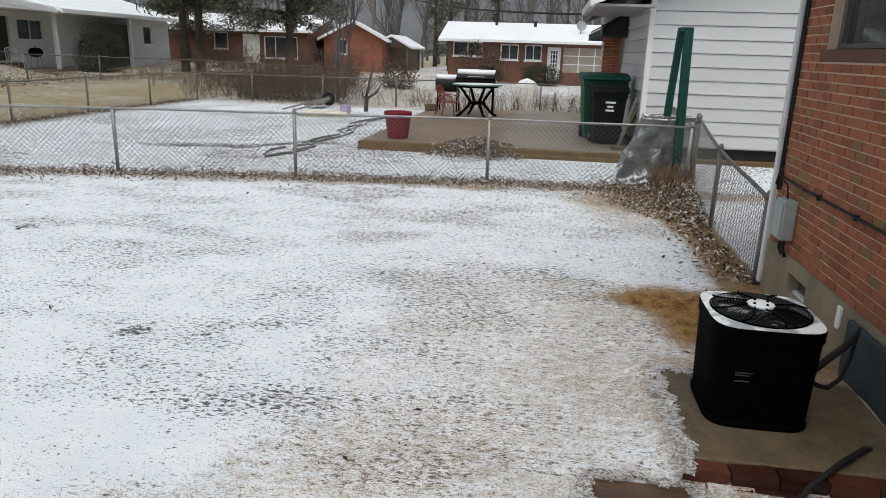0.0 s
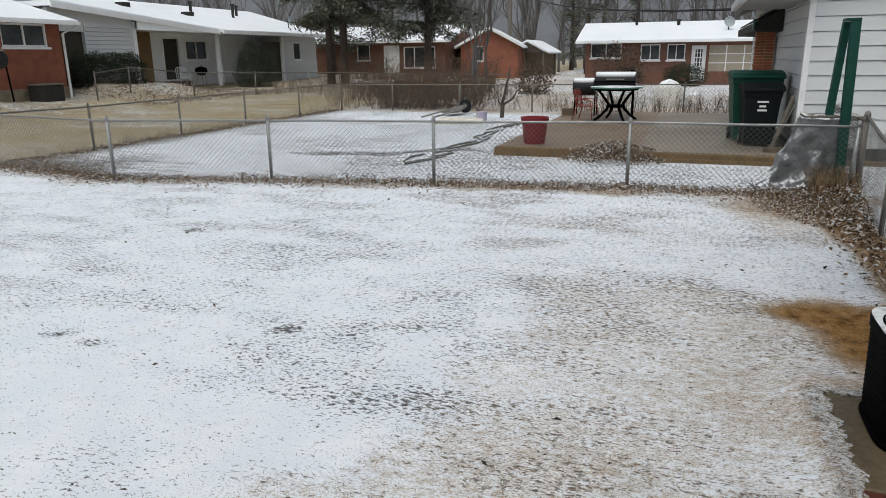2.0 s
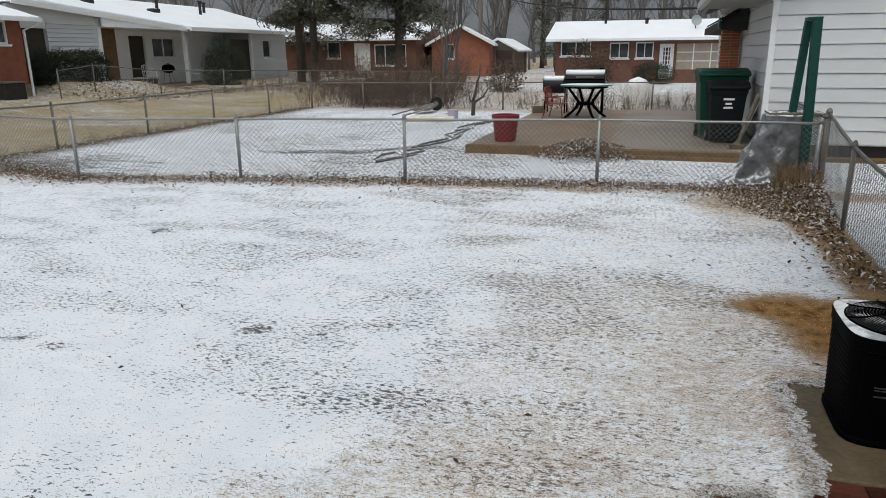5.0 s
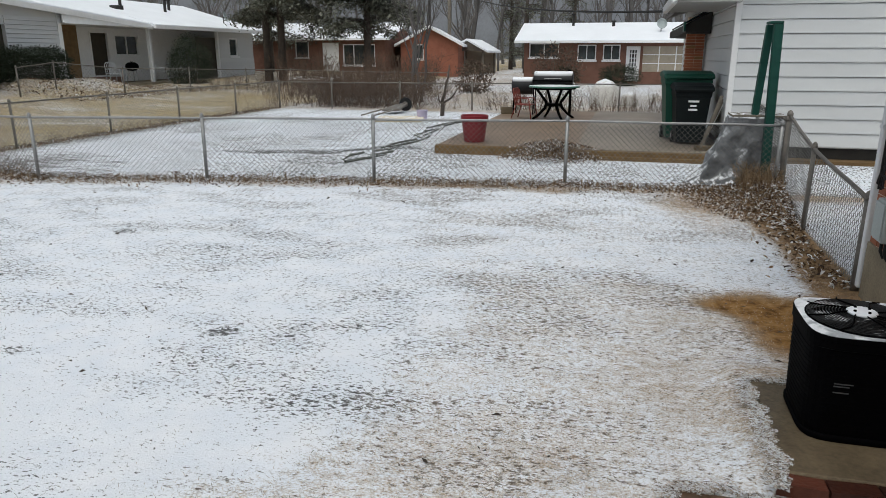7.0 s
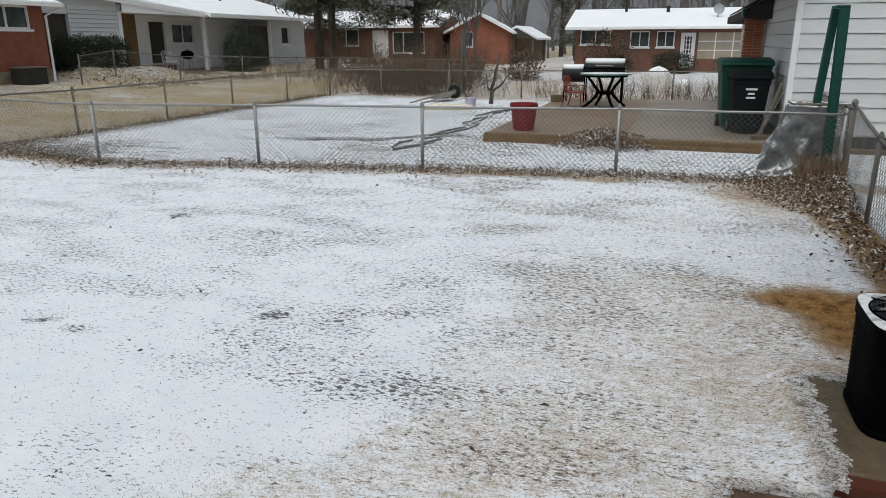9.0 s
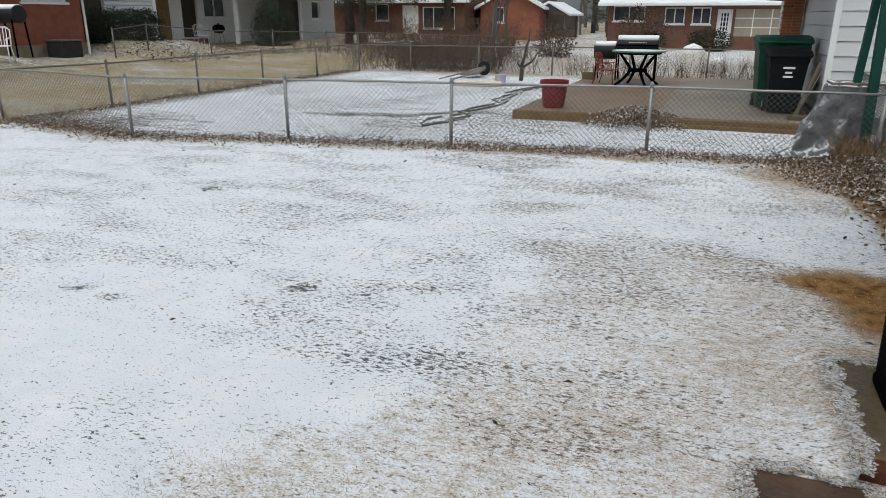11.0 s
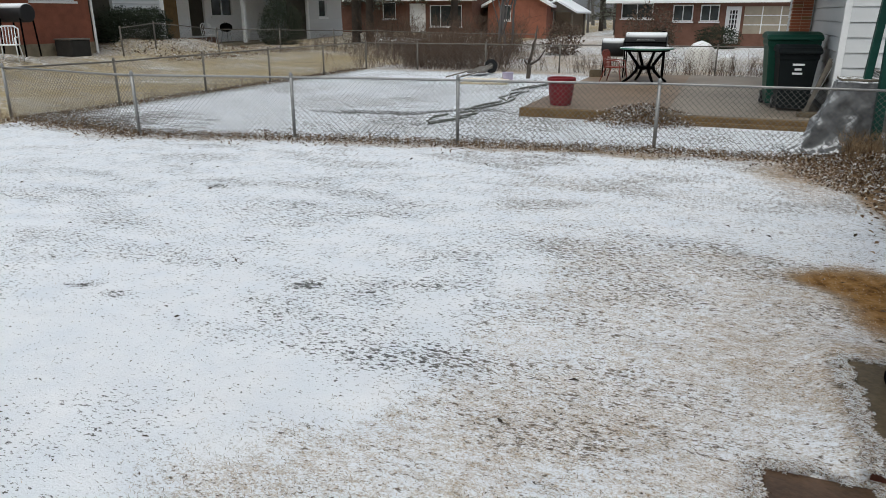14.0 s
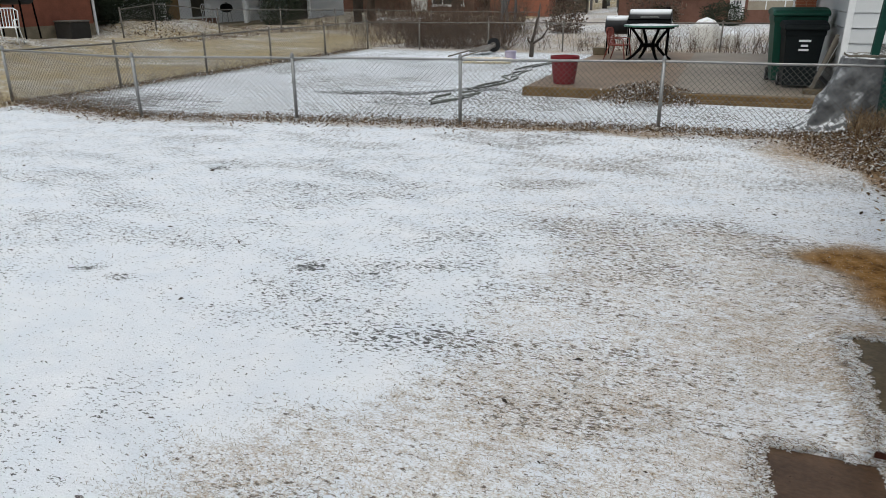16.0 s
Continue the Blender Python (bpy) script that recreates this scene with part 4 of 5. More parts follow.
for i in range(13):
    r = 0.075 + i * 0.0142
    z = 0.585 + 0.022 * (1 - (r / 0.26) ** 2)
    part("ring", M().tube([(r * math.cos(t / 20 * math.pi), r * math.sin(t / 20 * math.pi), z) for t in range(41)], 0.0027, 4, False), GRILLE, grille, smooth=True)
for i in range(8):
    path = [(r * math.cos(i * math.pi / 4 + 0.2 + a), r * math.sin(i * math.pi / 4 + 0.2 + a), 0.592 + 0.022 * (1 - (r / 0.26) ** 2)) for r, a in ((0.05, -0.25), (0.11, 0.0), (0.17, 0.1), (0.22, 0.08), (0.262, -0.02))]
    part("rib", M().tube(path, 0.0042, 5), BLACK, grille, smooth=True)
hub = part("hub", M().lathe([(0.07, 0.606), (0.072, 0.612), (0.064, 0.619), (0.02, 0.621)], 20), SNOW_ROOF, ac, "round hub capped with snow", smooth=True)
for i in range(4):
    t = i * math.pi / 2 + 0.5
    part("bolt", M().lathe([(0.008, 0.618), (0.008, 0.626), (0.005, 0.628)], 8, (0.045 * math.cos(t), 0.045 * math.sin(t), 0)), BLACK, hub)
DIM = plain("worn_grey_print", (0.05, 0.05, 0.052), 0.6, var=0.5, scale=30, grain=90)
for z, wd in ((0.322, 0.085), (0.308, 0.07), (0.275, 0.07)):
    part("label_bar", M().box(-0.16, -0.16 + wd, -0.2715, -0.2660, z, z + 0.005), DIM, ac, "worn grey lettering bar")
part("power_whip", M().tube([(0.25, -0.12, 0.25), (0.33, -0.06, 0.19), (0.42, 0.02, 0.14), (0.52, 0.12, 0.15), (0.6, 0.22, 0.25), (0.64, 0.27, 0.42)], 0.013, 8), RUBBER, ac, "looped black cable", smooth=True)
part("insulated_pipe", M().tube([(0.25, -0.1, 0.26), (0.4, 0.03, 0.31), (0.52, 0.14, 0.34), (0.63, 0.26, 0.38)], 0.02, 8), RUBBER, ac, "thick foam-wrapped pipe", smooth=True)
hose = part("garden_hose", M().tube([(1.76, 3.3, 0.02), (1.62, 3.15, 0.1), (1.45, 2.98, 0.11), (1.28, 2.84, 0.06), (1.2, 2.75, 0.035), (1.1, 2.6, 0.03), (0.95, 2.3, 0.03)], 0.015, 8), RUBBER, None, smooth=True)
tagged(hose, "black garden hose trailing over the pad edge", "hose")
stone = part("stepping_stone", M().box(0.345, 0.80, 1.9, 2.84, -0.08, -0.004), plain("wet_brown_stone", (0.085, 0.05, 0.03), 0.4, var=0.85, scale=4, grain=40, spec=0.5, bump=0.3), None, bevel=0.015)
tagged(stone, "wet brown square paving slab sunk in the grass", "paving slab")

k = Nodes("snowy_turf_blades", 0.9, 0.0, 0.1)
FRINGE = k.done(k.ramp(k.island(), [(0.0, (0.06, 0.045, 0.03)), (0.12, (0.16, 0.12, 0.09)), (0.25, (0.44, 0.37, 0.3)), (0.45, (0.58, 0.52, 0.46)), (0.52, (0.74, 0.76, 0.79)), (1.0, (0.8, 0.82, 0.86))]))


def turf_fringe(label, path, count, top, reach, seed):
    """Ragged tufts of grass and snow along an edge; the side to the right of the path is the hard surface."""
    m = M()
    rnd = random.Random(seed)
    legs = [(Vector(a), Vector(b)) for a, b in zip(path, path[1:])]
    total = sum((b - a).length for a, b in legs)
    for _ in range(count):
        s = rnd.uniform(0, total)
        for a, b in legs:
            if s <= (b - a).length:
                break
            s -= (b - a).length
        d = (b - a).normalized()
        out = Vector((d.y, -d.x))
        at = a + d * s
        lap = reach * (0.35 + 1.1 * noise.noise((at.x * 9, at.y * 9, seed)) + 0.6 * noise.noise((at.x * 31, at.y * 31, seed)))
        at = at + out * (lap - abs(rnd.gauss(0, 0.04)))
        ln, wd, a_ = rnd.uniform(0.008, 0.024), rnd.uniform(0.0008, 0.0022), rnd.gauss(0, 1.2)
        v = Vector((out.x * math.cos(a_) - out.y * math.sin(a_), out.x * math.sin(a_) + out.y * math.cos(a_)))
        z = top + rnd.uniform(-0.012, 0.008)
        i = len(m.v)
        m.v += [(at.x - v.y * wd, at.y + v.x * wd, z), (at.x + v.y * wd, at.y - v.x * wd, z), (at.x + v.x * ln + v.y * wd * 0.4, at.y + v.y * ln - v.x * wd * 0.4, z + rnd.uniform(-0.003, 0.006)), (at.x + v.x * ln - v.y * wd * 0.4, at.y + v.y * ln + v.x * wd * 0.4, z + rnd.uniform(-0.003, 0.006))]
        m.f.append((i, i + 1, i + 2, i + 3))
    return tagged(part("turf_edge", m, FRINGE, None, fix=False), label, "grass", kind="stuff")


turf_fringe("ragged snowy turf lapping over the concrete pad", [(0.78, 2.82), (0.80, 3.4), (0.76, 3.86), (1.1, 3.9), (1.6, 4.0)], 13000, 0.083, 0.04, 3)
turf_fringe("ragged snowy turf round the sunken paving slab", [(0.335, 1.9), (0.33, 2.4), (0.335, 2.845), (0.55, 2.85), (0.79, 2.83), (0.82, 2.5)], 10000, 0.008, 0.03, 5)

# ---- things by the fence corner ----
gp = thing("green_posts", "two dark green painted timbers propped behind the fence", "timber posts", at=(1.98, 10.42, 0))
part("post", M().box(-0.055, 0.055, -0.05, 0.05, 0.0, 2.21, pose(-0.025, 0, 0, 0, -1.6, 4)), GREEN, gp, bevel=0.006)
part("post", M().box(-0.045, 0.045, -0.045, 0.045, 0.0, 2.21, pose(-0.27, 0.18, 0, 0, 3.0, 4)), GREEN, gp, bevel=0.006)
part("cap_block", M().box(-0.2, -0.03, -0.06, 0.23, 2.212, 2.245), GREEN, gp, bevel=0.006)

tp = M()
NS, NR = 64, 34
for j in range(NR):
    v = j / (NR - 1)
    for s in range(NS):
        t = 2 * math.pi * s / NS
        c, d = math.cos(t), math.sin(t)
        q = (abs(c) ** 4 + abs(d) ** 4) ** -0.25
        flare = 0.30 + 0.10 * v ** 2 + 0.35 * max(0, v - 0.86) * 2.2
        fold = 0.05 * v * math.sin(5 * t + 3 * v) + 0.03 * v * math.sin(11 * t - 4 * v)
        x = c * q * (flare + fold) - 0.28 * v ** 1.6
        y = d * q * (flare * 0.8 + fold)
        p = Vector((x, y, 0.97 * (1 - v) + 0.01))
        nz = noise.noise_vector(p * 6) * 0.035 * (0.4 + v)
        p += nz
        p.z = max(p.z, 0.012 + 0.05 * abs(nz.x) * 10 * (1 if v > 0.9 else 0))
        tp.v.append(tuple(p))
for j in range(NR - 1):
    for s in range(NS):
        tp.f.append((j * NS + s, j * NS + (s + 1) % NS, (j + 1) * NS + (s + 1) % NS, (j + 1) * NS + s))
tp.f.append(tuple(range(NS))[::-1])
tarp = part("plastic_sheeting", tp, TARP, None, smooth=True)
tarp.location = (1.72, 10.75, 0)
tagged(tarp, "crumpled grey plastic sheeting draped with patches of snow", "plastic sheet")
lid_ = part("snowy_board", M().box(-0.34, 0.36, -0.22, 0.22, 0.985, 1.015), GREY_WOOD, None, bevel=0.006)
lid_.location = (1.8, 10.75, 0)
tagged(lid_, "grey board with snow laid over the plastic sheeting", "board")


def leaf_scatter(name, label, count, where, size, mat, flat=0.5, lift=0.0):
    """Many small curled leaves, as one mesh."""
    m = M()
    for _ in range(count):
        x, y, z = where()
        s = size * random.uniform(0.5, 1.2)
        r = Euler((random.gauss(0, flat), random.gauss(0, flat), random.uniform(0, 6.28))).to_matrix()
        i = len(m.v)
        curl = random.uniform(0.1, 0.45) * s
        for p in ((-s, 0, 0), (-0.2 * s, -0.45 * s, curl), (s, 0, 0.1 * s), (-0.2 * s, 0.45 * s, curl), (0.4 * s, 0.38 * s, curl), (0.4 * s, -0.38 * s, curl)):
            q = r @ Vector(p)
            m.v.append((x + q.x, y + q.y, z + q.z + lift + 0.3 * s))
        m.f += [(i, i + 1, i + 5, i + 2), (i, i + 2, i + 4, i + 3)]
    return tagged(part(name, m, mat, None, fix=False), label, "leaves", kind="stuff")


def along_fence():
    x = random.uniform(-12.0, 2.0)
    return x, fence_y(x) + random.gauss(-0.12, 0.24), rise(x, 9) + 0.01 + max(0, random.gauss(0.02, 0.02))


def corner_heap():
    while True:
        x, y = random.uniform(0.3, 2.05), random.uniform(7.4, 10.6)
        d = math.hypot((x - 2.0) / 1.25, (y - 9.75) / 1.9)
        if random.random() < max(0, 1 - d) ** 0.8:
            return x, y, 0.015 + 0.24 * max(0, 1 - d * 1.5) * random.random() ** 0.5


def patio_heap():
    while True:
        x, y = random.uniform(-2.2, -0.1), random.uniform(11.9, 13.0)
        d = math.hypot((x + 1.2) / 1.05, (y - 12.6) / 0.75)
        if random.random() < max(0, 1 - d):
            return x, y, 0.01 + 0.30 * max(0, 1 - d) * random.random() ** 0.5 + (0.1 if y > 12.75 else 0)


leaf_scatter("fallen_leaves", "brown fallen leaves caught along the fence foot", 8200, along_fence, 0.022, LEAF)
leaf_scatter("fallen_leaves", "heap of brown leaves banked in the fence corner", 8500, corner_heap, 0.0185, LEAF, 0.6)
leaf_scatter("fallen_leaves", "low heap of brown leaves against the patio edge", 2600, patio_heap, 0.027, LEAF, 0.7)
def by_dry_lawn():
    x, y = random.gauss(-11.75, 0.16), random.uniform(9.2, 22.4)
    return x, y, rise(x, y) + 0.015


def far_corner():
    x = -12.0 + 3.6 * random.random() ** 1.6
    y = fence_y(x) + abs(random.gauss(0.15, 0.5)) * (1 - (x + 12) / 5)
    return x, y, rise(x, y) + 0.015


leaf_scatter("fallen_leaves", "dark leaves caught along the fence of the dry lawn", 3000, by_dry_lawn, 0.03, LEAF, 0.6)
leaf_scatter("fallen_leaves", "dark leaves drifted into the far fence corner", 1500, far_corner, 0.026, LEAF, 0.6)
leaf_scatter("fallen_leaves", "brown leaf litter on the bank before the white house", 2600, lambda: (lambda x, y: (x, y, rise(x, y) + 0.015))(random.uniform(-21.5, -17.5), random.uniform(20, 29)), 0.045, LEAF, 0.6)
leaf_scatter("fallen_leaves", "scattered brown leaves along the side fence", 700, lambda: (1.9 - abs(random.gauss(0, 0.22)), random.uniform(5.9, 9), 0.015), 0.03, LEAF)


def on_lawn():
    while True:
        x, y = random.uniform(-8.8, 1.6), random.uniform(1.7, 9.6)
        if y < fence_y(x) - 0.1 and not (x > 0.3 and y < 4.1 and x > 0.8):
            if random.random() < 0.35 + 0.65 * smooth_step(-0.15, 0.3, noise.noise((x * 0.9, y * 1.7, 2.2))):
                return x, y, 0.012


dark_m = M()
for _ in range(3600):
    x, y, z = on_lawn()
    s = random.choice((0.003, 0.003, 0.004, 0.004, 0.005, 0.007)) if random.random() < 0.975 else random.uniform(0.011, 0.02)
    a = random.gauss(0, 0.7)
    r = Euler((random.gauss(0, 0.5), random.gauss(0, 0.35), a)).to_matrix()
    i = len(dark_m.v)
    for p in ((-1.6 * s, -0.2 * s, 0), (0, -0.7 * s, 0.3 * s), (1.7 * s, 0, 0.1 * s), (0.2 * s, 0.6 * s, 0.5 * s)):
        q = r @ Vector(p)
        dark_m.v.append((x + q.x, y + q.y, z + q.z + 0.5 * s))
    dark_m.f.append((i, i + 1, i + 2, i + 3))
tagged(part("lawn_litter", dark_m, LEAF_DARK, None, fix=False), "dark leaf fragments scattered on the thin snow", "leaf litter", kind="stuff")

for mat, label, want in ((STRAW, "dry straw-coloured grass blades poking through snow", 120000), (plain("grey_green_blades", (0.12, 0.115, 0.08), 0.9, var=0.6, islands=True, bump=0.0), "dark wintry grass blades poking through snow", 50000)):
    bl, made_ = M(), 0
    straw_ = mat is STRAW
    while made_ < want:
        x, y = random.uniform(-6.5, 1.75), 1.6 + 6.4 * random.random() ** 1.6
        if x > 0.78 and 2.8 < y < 4.1 or (0.33 < x < 0.82 and y < 2.84) or y > fence_y(x):
            continue
        made_ += 1
        c, e, d, _f = lawn_state(x, y)
        keep = (1 - c) * (d if straw_ else 1.25 - d) * (1 - 0.8 * e) + 0.003
        if random.random() > keep * 1.9:
            continue
        a, ln, w2 = random.uniform(0, 6.28), random.uniform(0.007, 0.024), random.uniform(0.0009, 0.0018)
        hgt = random.uniform(0.004, 0.018)
        cx, sx = math.cos(a), math.sin(a)
        z = 0.016 * noise.noise((x * 3, y * 3, 0)) + 0.010 * noise.noise((x * 11, y * 11, 4))
        i = len(bl.v)
        bl.v += [(x - sx * w2, y + cx * w2, z), (x + sx * w2, y - cx * w2, z), (x + cx * ln, y + sx * ln, z + hgt)]
        bl.f.append((i, i + 1, i + 2))
    tagged(part("grass_blades", bl, mat, None, fix=False), label, "grass", kind="stuff")


def stems(name, label, count, where, height, mat, r=0.004, branch=4, category="weeds", bend=0.25):
    """Dry upright stems with side twigs, as one mesh."""
    m = M()
    for _ in range(count):
        x, y = where()
        h = height * random.uniform(0.5, 1.15)
        z = rise(x, y)
        lean = Vector((random.gauss(0, bend), random.gauss(0, bend), 1)).normalized()
        base = Vector((x, y, z - 0.02))
        mid_ = base + lean * h * 0.5
        top = mid_ + (lean + Vector((random.gauss(0, 0.2), random.gauss(0, 0.2), 0))).normalized() * h * 0.5
        m.tube([base, mid_, top], [r, r * 0.75, r * 0.35], 3, False)
        for _b in range(branch):
            t = random.uniform(0.25, 0.95)
            s = base.lerp(top, t)
            d = Vector((random.gauss(0, 1), random.gauss(0, 1), random.uniform(0.2, 1.2))).normalized()
            m.tube([s, s + d * h * random.uniform(0.12, 0.35)], [r * 0.6, r * 0.3], 3, False)
    return tagged(part(name, m, mat, None, fix=False), label, category, kind="stuff")


stems("dry_weeds", "tangle of dry brown weeds in the fence corner", 260, lambda: (random.uniform(1.6, 2.1), random.gauss(10.1, 0.2)), 0.42, WEED, 0.005)
stems("dry_weeds", "sparse dry weeds along the foot of the fence", 1100, lambda: ((lambda x: (x, fence_y(x) + random.gauss(-0.03, 0.09)))(random.uniform(-12, 2))), 0.12, WEED, 0.0045, 3)
stems("thicket", "leafless brown thicket along the back fence", 800, lambda: (random.gauss(-9.3, 1.5), random.uniform(22.9, 25.2)), 1.3, TWIG, 0.007, 9, "thicket", 0.45)
stems("thicket", "leafless brown thicket behind the old fence", 420, lambda: (random.uniform(-17, -9), random.uniform(32.3, 34.5)), 1.7, TWIG, 0.012, 7, "thicket")
stems("dry_weeds", "row of dry stalks along the fence by the patio", 320, lambda: (random.uniform(-4.5, 1.8), random.gauss(23.3, 0.25)), 0.7, TWIG, 0.006, 5)
stems("dry_weeds", "dry stalks along the fence of the dry lawn", 260, lambda: (random.gauss(-11.7, 0.18), random.uniform(8, 22.4)), 0.28, TWIG, 0.004, 4)
stems("dry_weeds", "dry stalks beside the porch house fence", 260, lambda: (random.uniform(-18.5, -12), random.uniform(27, 31.5)), 0.6, TWIG, 0.008, 5)

# ---- things on the patio ----
PZ = 0.17
pot = thing("planter", "red plastic flower pot with a rolled rim", "flower pot", at=(-2.82, 13.45, 0.165))
part("pot", M().lathe([(0.19, 0.0), (0.2, 0.01), (0.225, 0.2), (0.25, 0.43), (0.268, 0.435), (0.272, 0.505), (0.262, 0.512), (0.245, 0.5), (0.235, 0.44)], 28), RED_PLASTIC, pot, smooth=False)
part("soil", M().lathe([(0.235, 0.41), (0.235, 0.42)], 20), DARK, pot)

tb = thing("patio_table", "round patio table with snow on its top and black legs", "table", at=(-1.82, 18.75, PZ))
part("tabletop", M().lathe([(0.60, 0.80), (0.65, 0.805), (0.66, 0.82), (0.65, 0.845), (0.3, 0.85)], 36), TABLE_TOP, tb, smooth=False)
part("apron_ring", M().lathe([(0.52, 0.755), (0.56, 0.76), (0.56, 0.80), (0.52, 0.80)], 28), BLACK, tb)
for i in range(4):
    t = i * math.pi / 2 + 0.5
    path = [(r * math.cos(t), r * math.sin(t), z) for r, z in ((0.50, 0.79), (0.36, 0.62), (0.20, 0.42), (0.24, 0.28), (0.40, 0.12), (0.58, 0.0))]
    part("leg", M().tube(path, [0.035, 0.035, 0.04, 0.04, 0.035, 0.03], 8), BLACK, tb, smooth=True)
part("hub", M().lathe([(0.22, 0.32), (0.24, 0.36), (0.22, 0.40)], 16), BLACK, tb)


def patio_chair(label, at, turn, mat, seat_z=0.42):
    c = thing("patio_chair", label, "chair", at=at, turn=turn)
    part("seat", M().box(-0.24, 0.24, -0.24, 0.22, seat_z, seat_z + 0.03), mat, c, bevel=0.012)
    bk = part("backrest", M().tube([(-0.23, 0.22, seat_z), (-0.24, 0.3, 0.85), (-0.15, 0.32, 0.92), (0.15, 0.32, 0.92), (0.24, 0.3, 0.85), (0.23, 0.22, seat_z)], 0.018, 6), mat, c, smooth=True)
    for i in range(5):
        u = -0.15 + i * 0.075
        part("slat", M().tube([(u, 0.22, seat_z + 0.02), (u, 0.31, 0.9)], 0.012, 5), mat, bk)
    for sx in (-1, 1):
        part("leg", M().tube([(sx * 0.22, -0.2, seat_z + 0.2), (sx * 0.23, -0.24, seat_z), (sx * 0.25, -0.3, 0)], 0.016, 6), mat, c, smooth=True)
        part("leg", M().tube([(sx * 0.22, 0.2, seat_z), (sx * 0.25, 0.34, 0)], 0.016, 6), mat, c, smooth=True)
        part("armrest", M().tube([(sx * 0.22, -0.2, seat_z + 0.2), (sx * 0.24, 0.05, seat_z + 0.22), (sx * 0.24, 0.27, seat_z + 0.2)], 0.016, 6), mat, c, smooth=True)
    return c


patio_chair("red metal patio chair pulled up to the table", (-2.55, 18.6, PZ), 75, RED_CHAIR).scale = (0.88, 0.88, 0.84)
patio_chair("white plastic garden chair standing on snow", (-1.75, 24.6, 0), 150, WHITE_PAINT)

gr = thing("barrel_smoker", "black barrel smoker grill with snow on both drums", "grill", at=(-2.1, 20.1, PZ))


def drum(m, x0, x1, y, z, r):
    path = [(x0, y, z), (x0 + 0.005, y, z), (x0 + 0.03, y, z), (x1 - 0.03, y, z), (x1 - 0.005, y, z), (x1, y, z)]
    return m.tube(path, [r * 0.8, r * 0.93, r, r, r * 0.93, r * 0.8], 24)


part("drum", drum(M(), -0.42, 0.66, 0, 0.93, 0.25), BLACK_SNOW, gr, "long cooking drum topped with snow", smooth=True)
part("firebox", drum(M(), -1.02, -0.43, -0.05, 0.78, 0.24), BLACK_SNOW, gr, "smaller firebox drum topped with snow", smooth=True)
part("seam", M().box(-0.42, 0.66, -0.265, -0.25, 0.91, 0.94), BLACK, gr)
part("handle", M().tube([(-0.1, -0.25, 0.98), (-0.1, -0.31, 0.99), (0.35, -0.31, 0.99), (0.35, -0.25, 0.98)], 0.012, 6), GALV, gr)
part("shelf", M().box(-0.4, 0.64, -0.5, -0.27, 0.78, 0.8), BLACK, gr)
for x in (-0.95, -0.4, 0.6):
    for y in (-0.2, 0.2):
        part("leg", M().tube([(x, y, 0.7), (x, y * 1.2, 0.0)], 0.02, 6), BLACK, gr)
part("stack", M().tube([(0.55, 0.05, 1.1), (0.55, 0.05, 1.22)], 0.05, 10), BLACK, gr)
bk = part("concrete_block", M().box(-0.16, 0.16, -0.1, 0.1, 0, 0.19), CONCRETE, None, bevel=0.01)
bk.location = (-3.25, 20.0, PZ)
tagged(bk, "grey concrete block standing on the patio", "concrete block")


def wheelie_bin(label, at, turn, mat, lid_mat, w=0.62, d=0.72, h=1.02):
    b = thing("wheelie_bin", label, "trash bin", at=at, turn=turn)
    m = M()
    lo, hi = 0.78, 1.0
    i = len(m.v)
    for z, s in ((0.05, lo), (0.1, lo + 0.02), (h - 0.12, hi - 0.02), (h - 0.1, hi + 0.03), (h, hi + 0.03)):
        m.v += [(-w / 2 * s, -d / 2 * s, z), (w / 2 * s, -d / 2 * s, z), (w / 2 * s, d / 2 * s, z), (-w / 2 * s, d / 2 * s, z)]
    for j in range(4):
        m.f += [(i + j * 4 + a, i + j * 4 + (a + 1) % 4, i + j * 4 + 4 + (a + 1) % 4, i + j * 4 + 4 + a) for a in range(4)]
    m.f += [(i + 3, i + 2, i + 1, i), (i + 16, i + 17, i + 18, i + 19)]
    part("body", m, mat, b, bevel=0.03)
    lid = M()
    prof = [(-d / 2 - 0.07, h - 0.02), (-d / 2 - 0.07, h + 0.045), (-d / 2, h + 0.085), (-d / 4, h + 0.12), (0, h + 0.135), (d / 4, h + 0.13), (d / 2 + 0.04, h + 0.09), (d / 2 + 0.04, h + 0.005)]
    lid.prism([(-w / 2 - 0.04, y, z) for y, z in prof], (w + 0.08, 0, 0))
    part("lid", lid, lid_mat, b, bevel=0.035)
    part("handle", M().tube([(-w / 2 * 0.8, d / 2, h - 0.05), (-w / 2 * 0.8, d / 2 + 0.09, h + 0.02), (w / 2 * 0.8, d / 2 + 0.09, h + 0.02), (w / 2 * 0.8, d / 2, h - 0.05)], 0.016, 6), mat, b)
    for sx in (-1, 1):
        wl_ = part("wheel", M().tube([(sx * w * 0.36, d * 0.36, 0.12), (sx * w * 0.45, d * 0.36, 0.12)], 0.12, 18), RUBBER, b)
        part("axle_cap", M().tube([(sx * w * 0.45, d * 0.36, 0.12), (sx * w * 0.46, d * 0.36, 0.12)], 0.05, 12), GALV, wl_)
    return b


